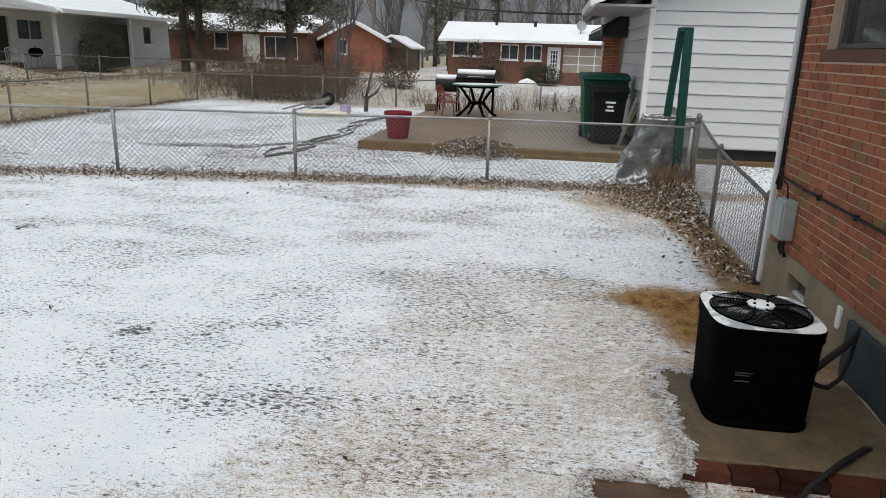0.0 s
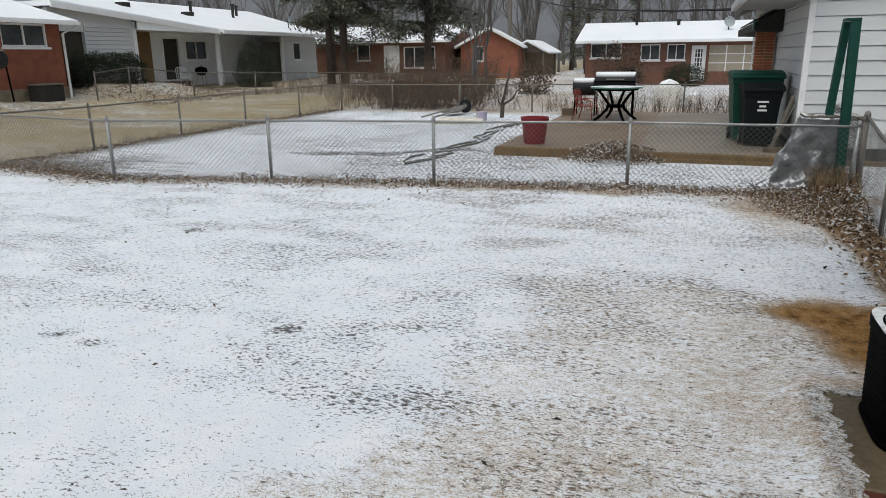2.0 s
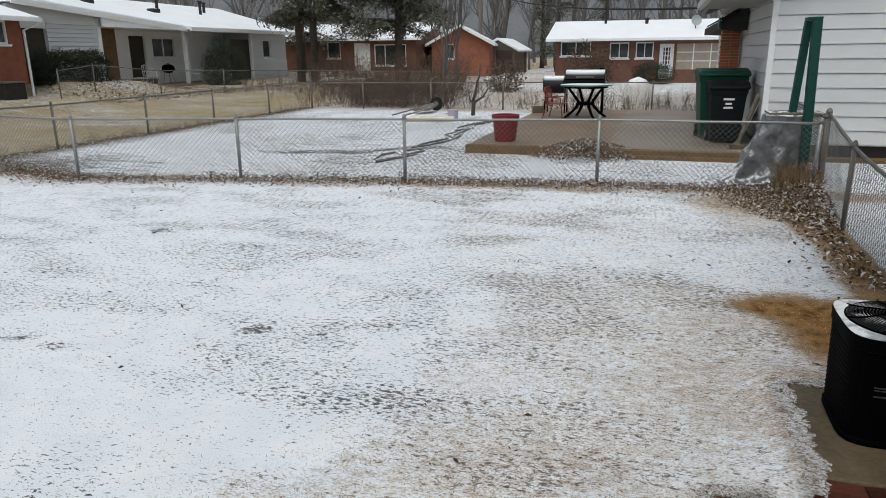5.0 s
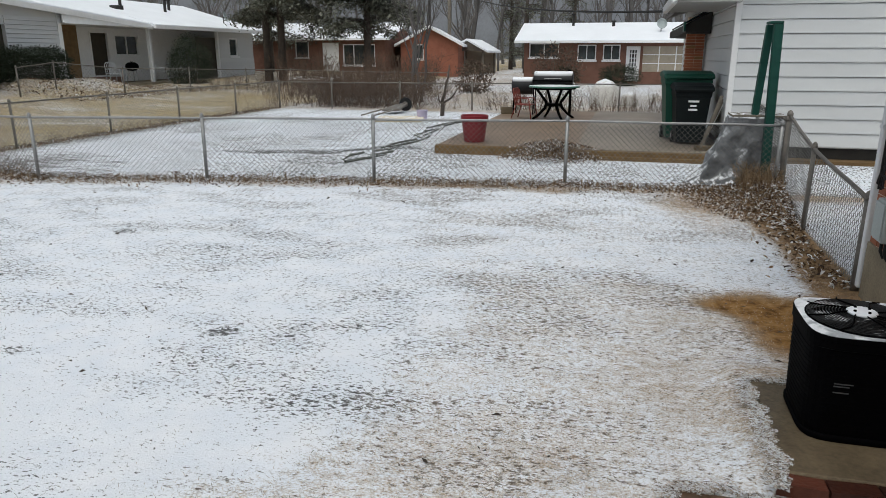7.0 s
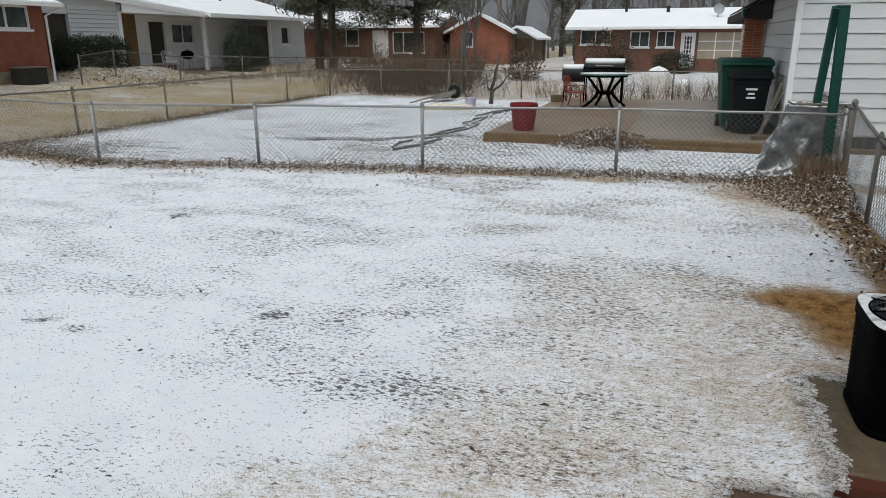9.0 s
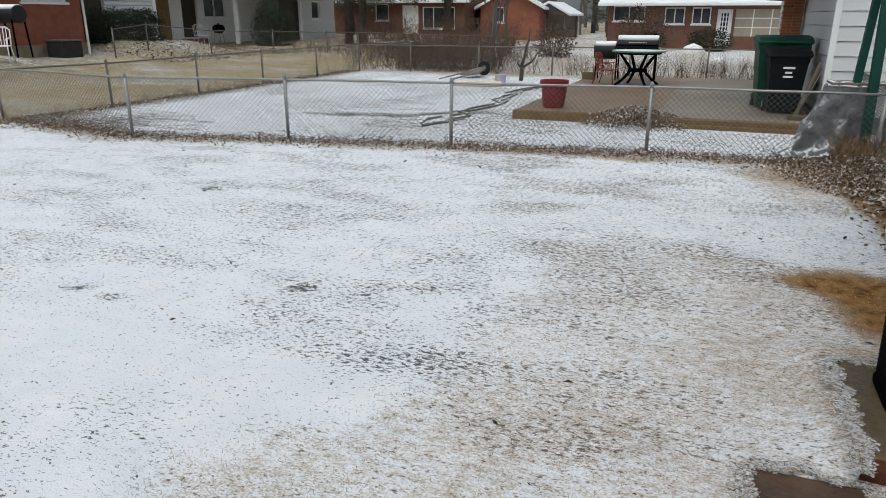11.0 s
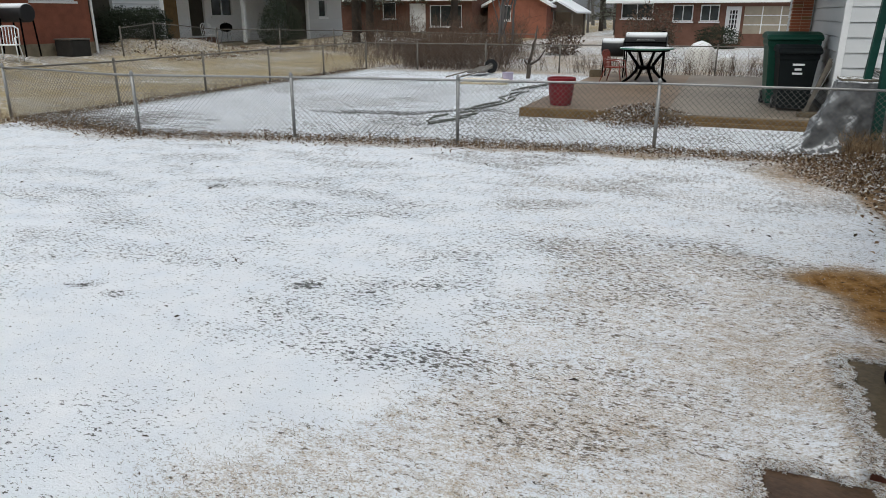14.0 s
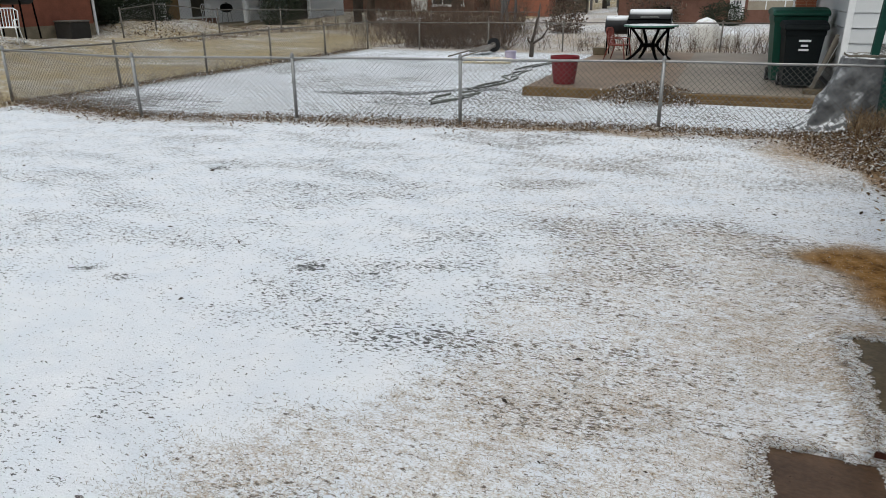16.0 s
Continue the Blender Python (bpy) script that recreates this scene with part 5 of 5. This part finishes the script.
wb = wheelie_bin("dark wheeled trash bin with pale label bars", (1.20, 14.15, PZ), 4, BIN_BLACK, BIN_BLACK, 0.62, 0.66, 1.0)
for i, (z, a, b_) in enumerate(((0.79, -0.09, 0.10), (0.71, -0.05, 0.06), (0.64, -0.08, 0.08))):
    part("label_bar", M().box(a, b_, -0.336, -0.326, z, z + 0.035, pose(0, 0.008, 0)), WHITE_PAINT, wb)
wheelie_bin("green wheeled trash bin with a broad lid", (1.14, 14.9, PZ), 4, BIN_GREEN, BIN_GREEN, 0.86, 0.75, 1.2)
for i in range(7):
    pale = i == 3
    lb_ = part("leaning_board", M().box(-0.028, 0.028, -0.012, 0.012, 0.0, 0.98 - 0.05 * i), WHITE_PAINT if pale else GREY_WOOD, None, bevel=0.003)
    lb_.matrix_world = pose(1.38 + 0.012 * i, 13.42 + 0.11 * i, PZ, 0, 17 + 1.5 * i, 10)
    tagged(lb_, "narrow chipped white lath leaning on the white wall" if pale else "narrow weathered board leaning on the white wall", "board", group="boards leaning on the wall")
blk = part("paving_block", M().box(-0.2, 0.2, -0.1, 0.1, 0, 0.08), CONCRETE, None, bevel=0.01)
blk.location = (1.45, 13.2, PZ)
tagged(blk, "pale concrete block lying by the wall", "concrete block")

# ---- things in the neighbouring yard ----
DRIFTWOOD = plain("wet_grey_driftwood", (0.10, 0.105, 0.09), 0.9, var=0.6, scale=3, grain=40, bump=0.5, snow=0.45, objects=True)
CURVE = ((-4.8, 11.45), (-4.6, 12.3), (-4.54, 13.3), (-4.42, 14.6), (-4.38, 15.6), (-4.5, 16.8), (-4.46, 18.3), (-4.15, 20.1))
edge_rnd = random.Random(8)
for a, b_ in zip(CURVE, CURVE[1:]):
    for j in range(2):
        o1, o2, lap = edge_rnd.gauss(0, 0.12), edge_rnd.gauss(0, 0.12), edge_rnd.uniform(-0.3, 0.3)
        A, B = Vector((a[0] + o1 - 0.12 * (j - 1), a[1] + lap, 0.03)), Vector((b_[0] + o2 - 0.12 * (j - 1), b_[1] + lap, 0.03 + edge_rnd.uniform(0, 0.03)))
        mid_ = A.lerp(B, 0.5) + Vector((edge_rnd.gauss(0, 0.1), 0, 0.01))
        p_ = part("edging_timber", M().tube([A, mid_, B], [edge_rnd.uniform(0.016, 0.03), 0.024, edge_rnd.uniform(0.01, 0.025)], 6), DRIFTWOOD, None)
        tagged(p_, "weathered garden edging pole lying in snow", "timber", group="edging timbers")
br = thing("wheelbarrow", "old wheelbarrow tipped over beside the fence", "wheelbarrow", at=(-7.0, 21.6, 0))
wh_ = part("wheel", M().tube([(0.1, 0.3, 0.24), (0.1, 0.31, 0.24), (0.11, 0.36, 0.24), (0.11, 0.37, 0.24)], [0.19, 0.22, 0.22, 0.19], 20), RUBBER, br, "black rubber wheel")
part("rim", M().tube([(0.1, 0.29, 0.24), (0.11, 0.38, 0.24)], 0.09, 14), GALV_OLD, wh_)
for dx in (-0.2, 0.2):
    part("handle", M().tube([(dx * 0.3 + 0.1, 0.35, 0.26), (dx - 0.15, -0.6, 0.14), (dx - 0.45, -1.7, 0.04)], 0.022, 6), GREY_WOOD, br)
part("tray", M().prism([(-0.35, -0.7, 0.08), (0.2, -0.6, 0.10), (0.2, 0.1, 0.2), (-0.15, 0.1, 0.2)], (0.0, 0.0, 0.05)), GALV_OLD, br)
cd = part("pale_sheet", M().box(-0.65, 0.65, -0.5, 0.5, 0, 0.06), CARD, None, bevel=0.02)
cd.matrix_world = pose(-6.1, 18.9, 0.02, 2, 0, 12)
tagged(cd, "pale board sheet lying on the snow", "board")
bu = part("bucket", M().lathe([(0.13, 0), (0.135, 0.01), (0.155, 0.24), (0.165, 0.245), (0.165, 0.27), (0.15, 0.27)], 18), LILAC, None)
bu.location = (-5.6, 19.4, 0)
tagged(bu, "pale lilac plastic bucket standing in the yard", "bucket")


def grow(m, p, d, ln, r, depth, spread=0.5, n=5, lift=0.1, kids=3):
    """A limb with its side limbs."""
    q = p + d * ln * 0.5 + Vector((random.gauss(0, 0.04), random.gauss(0, 0.04), 0)) * ln
    e = q + (d + Vector((random.gauss(0, 0.12), random.gauss(0, 0.12), lift))).normalized() * ln * 0.5
    m.tube([p, q, e], [r, r * 0.82, r * 0.62], n, False)
    if depth == 0:
        return
    for i in range(kids):
        s = e if i == 0 else p.lerp(e, random.uniform(0.35, 0.95))
        v = (d + Vector((random.gauss(0, spread), random.gauss(0, spread), random.gauss(0.1, spread * 0.5)))).normalized()
        grow(m, s, v, ln * random.uniform(0.55, 0.8), r * (0.6 if i == 0 else 0.42), depth - 1, spread, max(3, n - 1), lift, kids)


st = thing("dead_sapling", "dead forked sapling beside the patio", "tree", at=(-5.35, 20.7, 0))
m = M().tube([(0, 0, -0.05), (0.02, 0, 0.3), (0.0, 0, 0.42)], [0.07, 0.06, 0.055], 8)
m.tube([(0, 0, 0.40), (0.1, 0, 0.75), (0.13, 0, 1.0), (0.2, 0, 1.15), (0.22, 0.0, 1.5)], [0.05, 0.04, 0.035, 0.03, 0.015], 7)
m.tube([(0.02, 0, 0.38), (0.3, 0.02, 0.55), (0.5, 0.02, 0.85)], [0.04, 0.03, 0.012], 7)
m.tube([(0, 0, 0.35), (-0.12, 0, 0.5), (-0.1, 0, 0.56)], [0.03, 0.03, 0.02], 6)
part("trunk", m, BARK, st, smooth=True)
stk = part("stake", M().tube([(0, 0, -0.05), (-0.03, 0, 0.32)], 0.03, 6), GREY_WOOD, None)
stk.location = (-6.05, 20.5, 0)
tagged(stk, "short wooden stake in the ground", "stake")


def evergreen(label, at, height, spread, low, sprays, trunks=1):
    """A conifer: bark trunk with drooping limbs and many flat needle sprays."""
    t = thing("evergreen_tree", label, "tree", at=at)
    m, c = M(), M()
    for k_ in range(trunks):
        ox = (k_ - (trunks - 1) / 2) * 0.8
        m.tube([(ox, 0, -0.2), (ox * 1.1, 0.05, height * 0.4), (ox * 0.6, 0, height)], [0.24, 0.17, 0.03], 8)
    tips = []
    for i in range(70):
        z = low + (height - low) * random.random() ** 1.3
        reach = spread * (1.05 - 0.75 * (z - low) / (height - low)) * random.uniform(0.55, 1.1)
        a = random.uniform(0, 6.28)
        ox = random.choice([(k_ - (trunks - 1) / 2) * 0.8 for k_ in range(trunks)])
        s = Vector((ox, 0, z))
        e = s + Vector((math.cos(a) * reach, math.sin(a) * reach, -0.18 * reach + random.uniform(-0.1, 0.4)))
        q = s.lerp(e, 0.5) + Vector((0, 0, 0.12 * reach))
        m.tube([s, q, e], [0.05, 0.03, 0.01], 4, False)
        tips.append((s, q, e))
    for i in range(sprays):
        s, q, e = random.choice(tips)
        u = random.random() ** 0.6
        p = s.lerp(q, u * 2) if u < 0.5 else q.lerp(e, u * 2 - 1)
        p = p + Vector((random.gauss(0, 0.2), random.gauss(0, 0.2), random.gauss(-0.08, 0.14)))
        d = Vector((random.gauss(0, 1), random.gauss(0, 1), random.gauss(-0.25, 0.5))).normalized()
        sd = d.cross(Vector((random.gauss(0, 0.4), random.gauss(0, 0.4), 1))).normalized()
        ln, wd = random.uniform(0.12, 0.32), random.uniform(0.02, 0.055)
        i0 = len(c.v)
        c.v += [tuple(p), tuple(p + d * ln * 0.5 + sd * wd), tuple(p + d * ln), tuple(p + d * ln * 0.5 - sd * wd)]
        c.f.append((i0, i0 + 1, i0 + 2, i0 + 3))
    part("trunk", m, BARK, t, smooth=True)
    part("crown", c, NEEDLE, t, fix=False)
    return t


evergreen("tall dark evergreen tree with drooping boughs", (-18.0, 34.5, 0.38), 9.5, 3.4, 3.1, 34000, 2)
evergreen("dark evergreen tree with low spreading boughs", (-13.2, 35.5, 0.3), 8.5, 3.2, 2.7, 30000)
evergreen("small dark evergreen behind the porch house", (-23.0, 43.5, 0.4), 9.0, 2.6, 2.2, 9000)


def bush(label, at, rx, ry, h, count, mat=SHRUB, leaf=0.06, name="shrub", boxy=2.0):
    """A shrub: short stems and a crown of many small leaves with gaps."""
    b = thing(name, label, "shrub", at=at)
    m, c = M(), M()
    for i in range(14):
        a = random.uniform(0, 6.28)
        m.tube([(0.1 * rx * math.cos(a), 0.1 * ry * math.sin(a), -0.05), (0.6 * rx * math.cos(a), 0.6 * ry * math.sin(a), h * random.uniform(0.5, 0.8))], [0.02, 0.006], 4, False)
    for i in range(count):
        while True:
            v = Vector((random.uniform(-1, 1), random.uniform(-1, 1), random.uniform(-1, 1)))
            l = (abs(v.x) ** boxy + abs(v.y) ** boxy + abs(v.z) ** boxy) ** (1 / boxy)
            if 0.45 < l <= 1:
                break
        lump = 1 + 0.22 * noise.noise(v * 2.3 + Vector(at))
        p = Vector((v.x * rx * lump, v.y * ry * lump, max(0.02, (v.z * 0.62 + 0.38) * h * lump)))
        d = Vector((random.gauss(0, 1), random.gauss(0, 1), random.gauss(0.2, 0.8))).normalized()
        s = d.cross(Vector((random.gauss(0, 1), random.gauss(0, 1), random.gauss(0, 1)))).normalized()
        ln = leaf * random.uniform(0.6, 1.4)
        i0 = len(c.v)
        c.v += [tuple(p), tuple(p + d * ln + s * ln * 0.35), tuple(p + d * ln * 2), tuple(p + d * ln - s * ln * 0.35)]
        c.f.append((i0, i0 + 1, i0 + 2, i0 + 3))
    part("stems", m, BARK, b)
    part("crown", c, mat, b, fix=False)
    return b


bush("dark clipped evergreen hedge before the white house", (-21.45, 22.1, 0.84), 0.45, 1.65, 1.16, 26000, boxy=6, leaf=0.035, name="hedge")
bush("large dark evergreen bush beside the porch", (-20.7, 30.9, 0.36), 1.1, 1.2, 2.15, 14000, leaf=0.035)
bush("round dark evergreen shrub against the brick house", (-0.4, 42.2, 0), 1.2, 0.8, 1.25, 3500)
bush("low dark shrub against the brick house wall", (-3.6, 42.6, 0), 0.9, 0.7, 1.1, 2200)
bush("dark leafless shrub by the orange house", (-7.0, 33.0, 0.1), 1.0, 0.8, 1.4, 2200, TWIG)
bush("tall twiggy shrub in front of the brick house", (-3.9, 41.5, 0), 1.5, 0.8, 2.3, 1800, TWIG, 0.09)

bt = thing("bare_tree", "slender leafless tree behind the back fence", "tree", at=(-7.75, 26.2, 0))
m = M()
for k_ in range(3):
    grow(m, Vector((0.12 * (k_ - 1), 0, -0.1)), Vector((0.10 * (k_ - 1), 0.02, 1)).normalized(), 2.2, 0.06, 4, 0.35, 6, 0.2)
part("trunk", m, BARK_HAZE, bt, smooth=True)
bt = thing("bare_tree", "leafless sapling with fine branches in the yard", "tree", at=(-9.0, 31.0, 0.1))
m = M()
grow(m, Vector((0, 0, -0.1)), Vector((0.04, 0, 1)), 2.4, 0.08, 4, 0.4, 6, 0.2)
part("trunk", m, BARK_HAZE, bt, smooth=True)

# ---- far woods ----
# Trunks take the mist-greyed bark; no haze hangs between them.
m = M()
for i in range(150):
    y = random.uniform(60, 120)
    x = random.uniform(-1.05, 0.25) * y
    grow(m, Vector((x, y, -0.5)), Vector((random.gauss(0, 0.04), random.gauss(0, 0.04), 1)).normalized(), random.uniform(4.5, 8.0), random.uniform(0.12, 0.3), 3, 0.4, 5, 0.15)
tagged(part("far_woods", m, BARK_HAZE, None, fix=False), "leafless winter woods behind the houses, greyed as if by mist", "woods", kind="stuff")
m = M()
n_h = 120
for i in range(n_h + 1):
    a = radians(-80 + 160 * i / n_h)
    x, y = -30 + 190 * math.sin(a), 190 * math.cos(a) - 40
    h = 22 + 5 * noise.noise((a * 5, 0, 0)) + 2.5 * noise.noise((a * 25, 1, 0))
    m.v += [(x, y, -2), (x, y, h * 0.5), (x * 1.05, y * 1.05, h)]
for i in range(n_h):
    for j in range(2):
        m.f.append((3 * i + j, 3 * i + 3 + j, 3 * i + 4 + j, 3 * i + j + 1))
tagged(part("wooded_hill", m, HILL, None, smooth=True), "wooded hill on the horizon with mist in its blue-grey colour", "hill", kind="structure")
for i, (x, y, h) in enumerate(((-8.6, 62, 11), (-5.2, 70, 12), (-11.5, 72, 12))):
    evergreen("distant grey-green conifer behind the roofs", (x, y, 0), h, 2.2, 1.5, 5000)

# ---- utility pole and overhead wires ----
up_ = thing("utility_pole", "weathered wooden utility pole behind the houses", "utility pole", at=(-13.9, 56, 0.2))
part("pole", M().tube([(0, 0, -0.3), (0, 0, 9)], [0.16, 0.12], 10), GREY_WOOD, up_, smooth=True)
part("crossarm", M().box(-1.1, 1.1, -0.06, 0.06, 8.1, 8.25), GREY_WOOD, up_)
for i, (a, b_, sag) in enumerate((((-13.9, 56, 6.6), (0.8, 17.5, 2.75), 0.5), ((-13.9, 56, 7.9), (1.2, 16.0, 3.1), 0.5), ((-30, 50, 7.4), (20, 36, 4.6), 0.7), ((-30, 52, 8.4), (20, 40, 6.2), 0.6))):
    A, B = Vector(a), Vector(b_)
    pts_ = [tuple(A.lerp(B, t / 12) - Vector((0, 0, sag * 4 * (t / 12) * (1 - t / 12)))) for t in range(13)]
    tagged(part("overhead_wire", M().tube(pts_, 0.026, 4), RUBBER, None), "thin black overhead wire strung between houses", "wire", group="overhead wires")

# ---- things about the porch house and dry lawn ----
kb = thing("kettle_barbecue", "black kettle barbecue on thin legs on the porch", "barbecue", at=(-22.6, 29.1, 0.49))
part("bowl", M().lathe([(0.05, 0.52), (0.2, 0.55), (0.29, 0.66), (0.30, 0.74), (0.27, 0.84), (0.17, 0.91), (0.03, 0.93)], 22), BLACK, kb, smooth=True)
for i in range(3):
    a = i * 2.1
    part("leg", M().tube([(0.2 * math.cos(a), 0.2 * math.sin(a), 0.56), (0.3 * math.cos(a), 0.3 * math.sin(a), 0)], 0.015, 6), GALV, kb)
part("lid_handle", M().tube([(-0.05, 0, 0.93), (-0.05, 0, 0.97), (0.05, 0, 0.97), (0.05, 0, 0.93)], 0.012, 6), BLACK, kb)
for x, y, a in ((-22.7, 27.9, 60), (-22.5, 31.2, 120), (-22.4, 32.2, 80)):
    patio_chair("white plastic chair standing on the porch", (x, y, 0.49), a, WHITE_PAINT)

for x, y, r, h in ((-0.75, 26.2, 0.55, 0.95), (0.12, 26.5, 0.3, 0.5)):
    m = M()
    for j in range(11):
        v = j / 10
        for s in range(24):
            t = 2 * math.pi * s / 24
            rr = r * math.sqrt(max(0.001, 1 - v ** 2.4)) * (1 + 0.08 * noise.noise((math.cos(t) * 2, math.sin(t) * 2, v * 2 + x)))
            m.v.append((rr * math.cos(t), rr * math.sin(t), h * v))
    m.f = [(j * 24 + s, j * 24 + (s + 1) % 24, (j + 1) * 24 + (s + 1) % 24, (j + 1) * 24 + s) for j in range(10) for s in range(24)]
    o_ = part("covered_mound", m, plain("pale_cover", (0.62, 0.60, 0.57), 0.8, var=0.15, snow=0.6), None, smooth=True)
    o_.location = (x, y, 0)
    tagged(o_, "round pale covered mound dusted with snow", "covered mound")
for x, y, w2, a in ((-15.6, 33.2, 0.9, 20), (-14.6, 33.0, 0.8, -15)):
    o_ = part("snowy_sheet", M().box(-w2, w2, -0.4, 0.4, 0.25, 0.3).box(-w2 + 0.1, -w2 + 0.16, -0.3, 0.3, -0.1, 0.25).box(w2 - 0.16, w2 - 0.1, -0.3, 0.3, -0.1, 0.25), GREY_WOOD, None)
    o_.matrix_world = pose(x, y, 0.32, 12, 0, a)
    tagged(o_, "snow-covered low bench among the bushes", "bench")

bsm = thing("barrel_grill", "black barrel grill with snow standing by the brick house", "grill", at=(-19.1, 15.2, rise(-19.1, 15.2)))
part("drum", drum(M(), -0.55, 0.5, 0, 1.18, 0.26), BLACK_SNOW, bsm, smooth=True)
for x in (-0.4, 0.4):
    for y in (-0.2, 0.2):
        part("leg", M().tube([(x, y, 1.05), (x * 1.1, y * 1.2, -0.02)], 0.025, 6), BLACK, bsm)
patio_chair("white slatted garden chair near the brick house", (-18.2, 14.1, rise(-18.2, 14.1)), 40, WHITE_PAINT)
hp = thing("cooling_unit", "dark boxy cooling unit beside the brick foundation", "cooling unit", at=(-20.4, 18.15, 0.46))
part("body", M().box(-0.35, 0.35, -0.4, 0.4, 0.0, 0.55), DARK, hp, bevel=0.02)
part("lid", M().box(-0.37, 0.37, -0.42, 0.42, 0.552, 0.6), GALV_OLD, hp, bevel=0.01)

# ---- bricks of the near wall ----
def brick_of(length):
    return M().box(0.0, 0.1, 0.0, length - 0.010, 0.0, COURSE - 0.0105).mesh("brick", BRICK)


full_brick, half_brick = brick_of(LENGTH), brick_of(LENGTH / 2)
rest = M()
for c in range(40):
    z = 0.445 + c * COURSE
    y, run = 5.846 - LENGTH, LENGTH
    if c % 2:
        y, run = 5.846 - LENGTH / 2, LENGTH / 2
    while y > -1.0:
        near = 3.7 < y and z < 2.1
        me = full_brick if run == LENGTH else half_brick
        y0 = y
        if z + COURSE * 0.4 > 1.84 and y + run > WIN[0] and y < WIN[1]:
            y0 = WIN[1] + 0.004
            if y + run - y0 > 0.04:
                me = brick_of(y + run - y0)
            else:
                me = None
        if me and near:
            b = new("brick", me)
            b.parent = wall
            b.location = (random.uniform(-0.003, 0.001), hy(y0), z)
            b.rotation_euler = (random.gauss(0, 0.004), 0, random.gauss(0, 0.006))
        elif me:
            rest.box(0.0, 0.1, hy(y0), hy(y) + run - 0.010, z, z + COURSE - 0.0105)
        run = LENGTH
        y -= LENGTH
r_ = part("brick_courses", rest, BRICK_FAR, wall, "red brick courses")
r_["kind"] = "stuff"
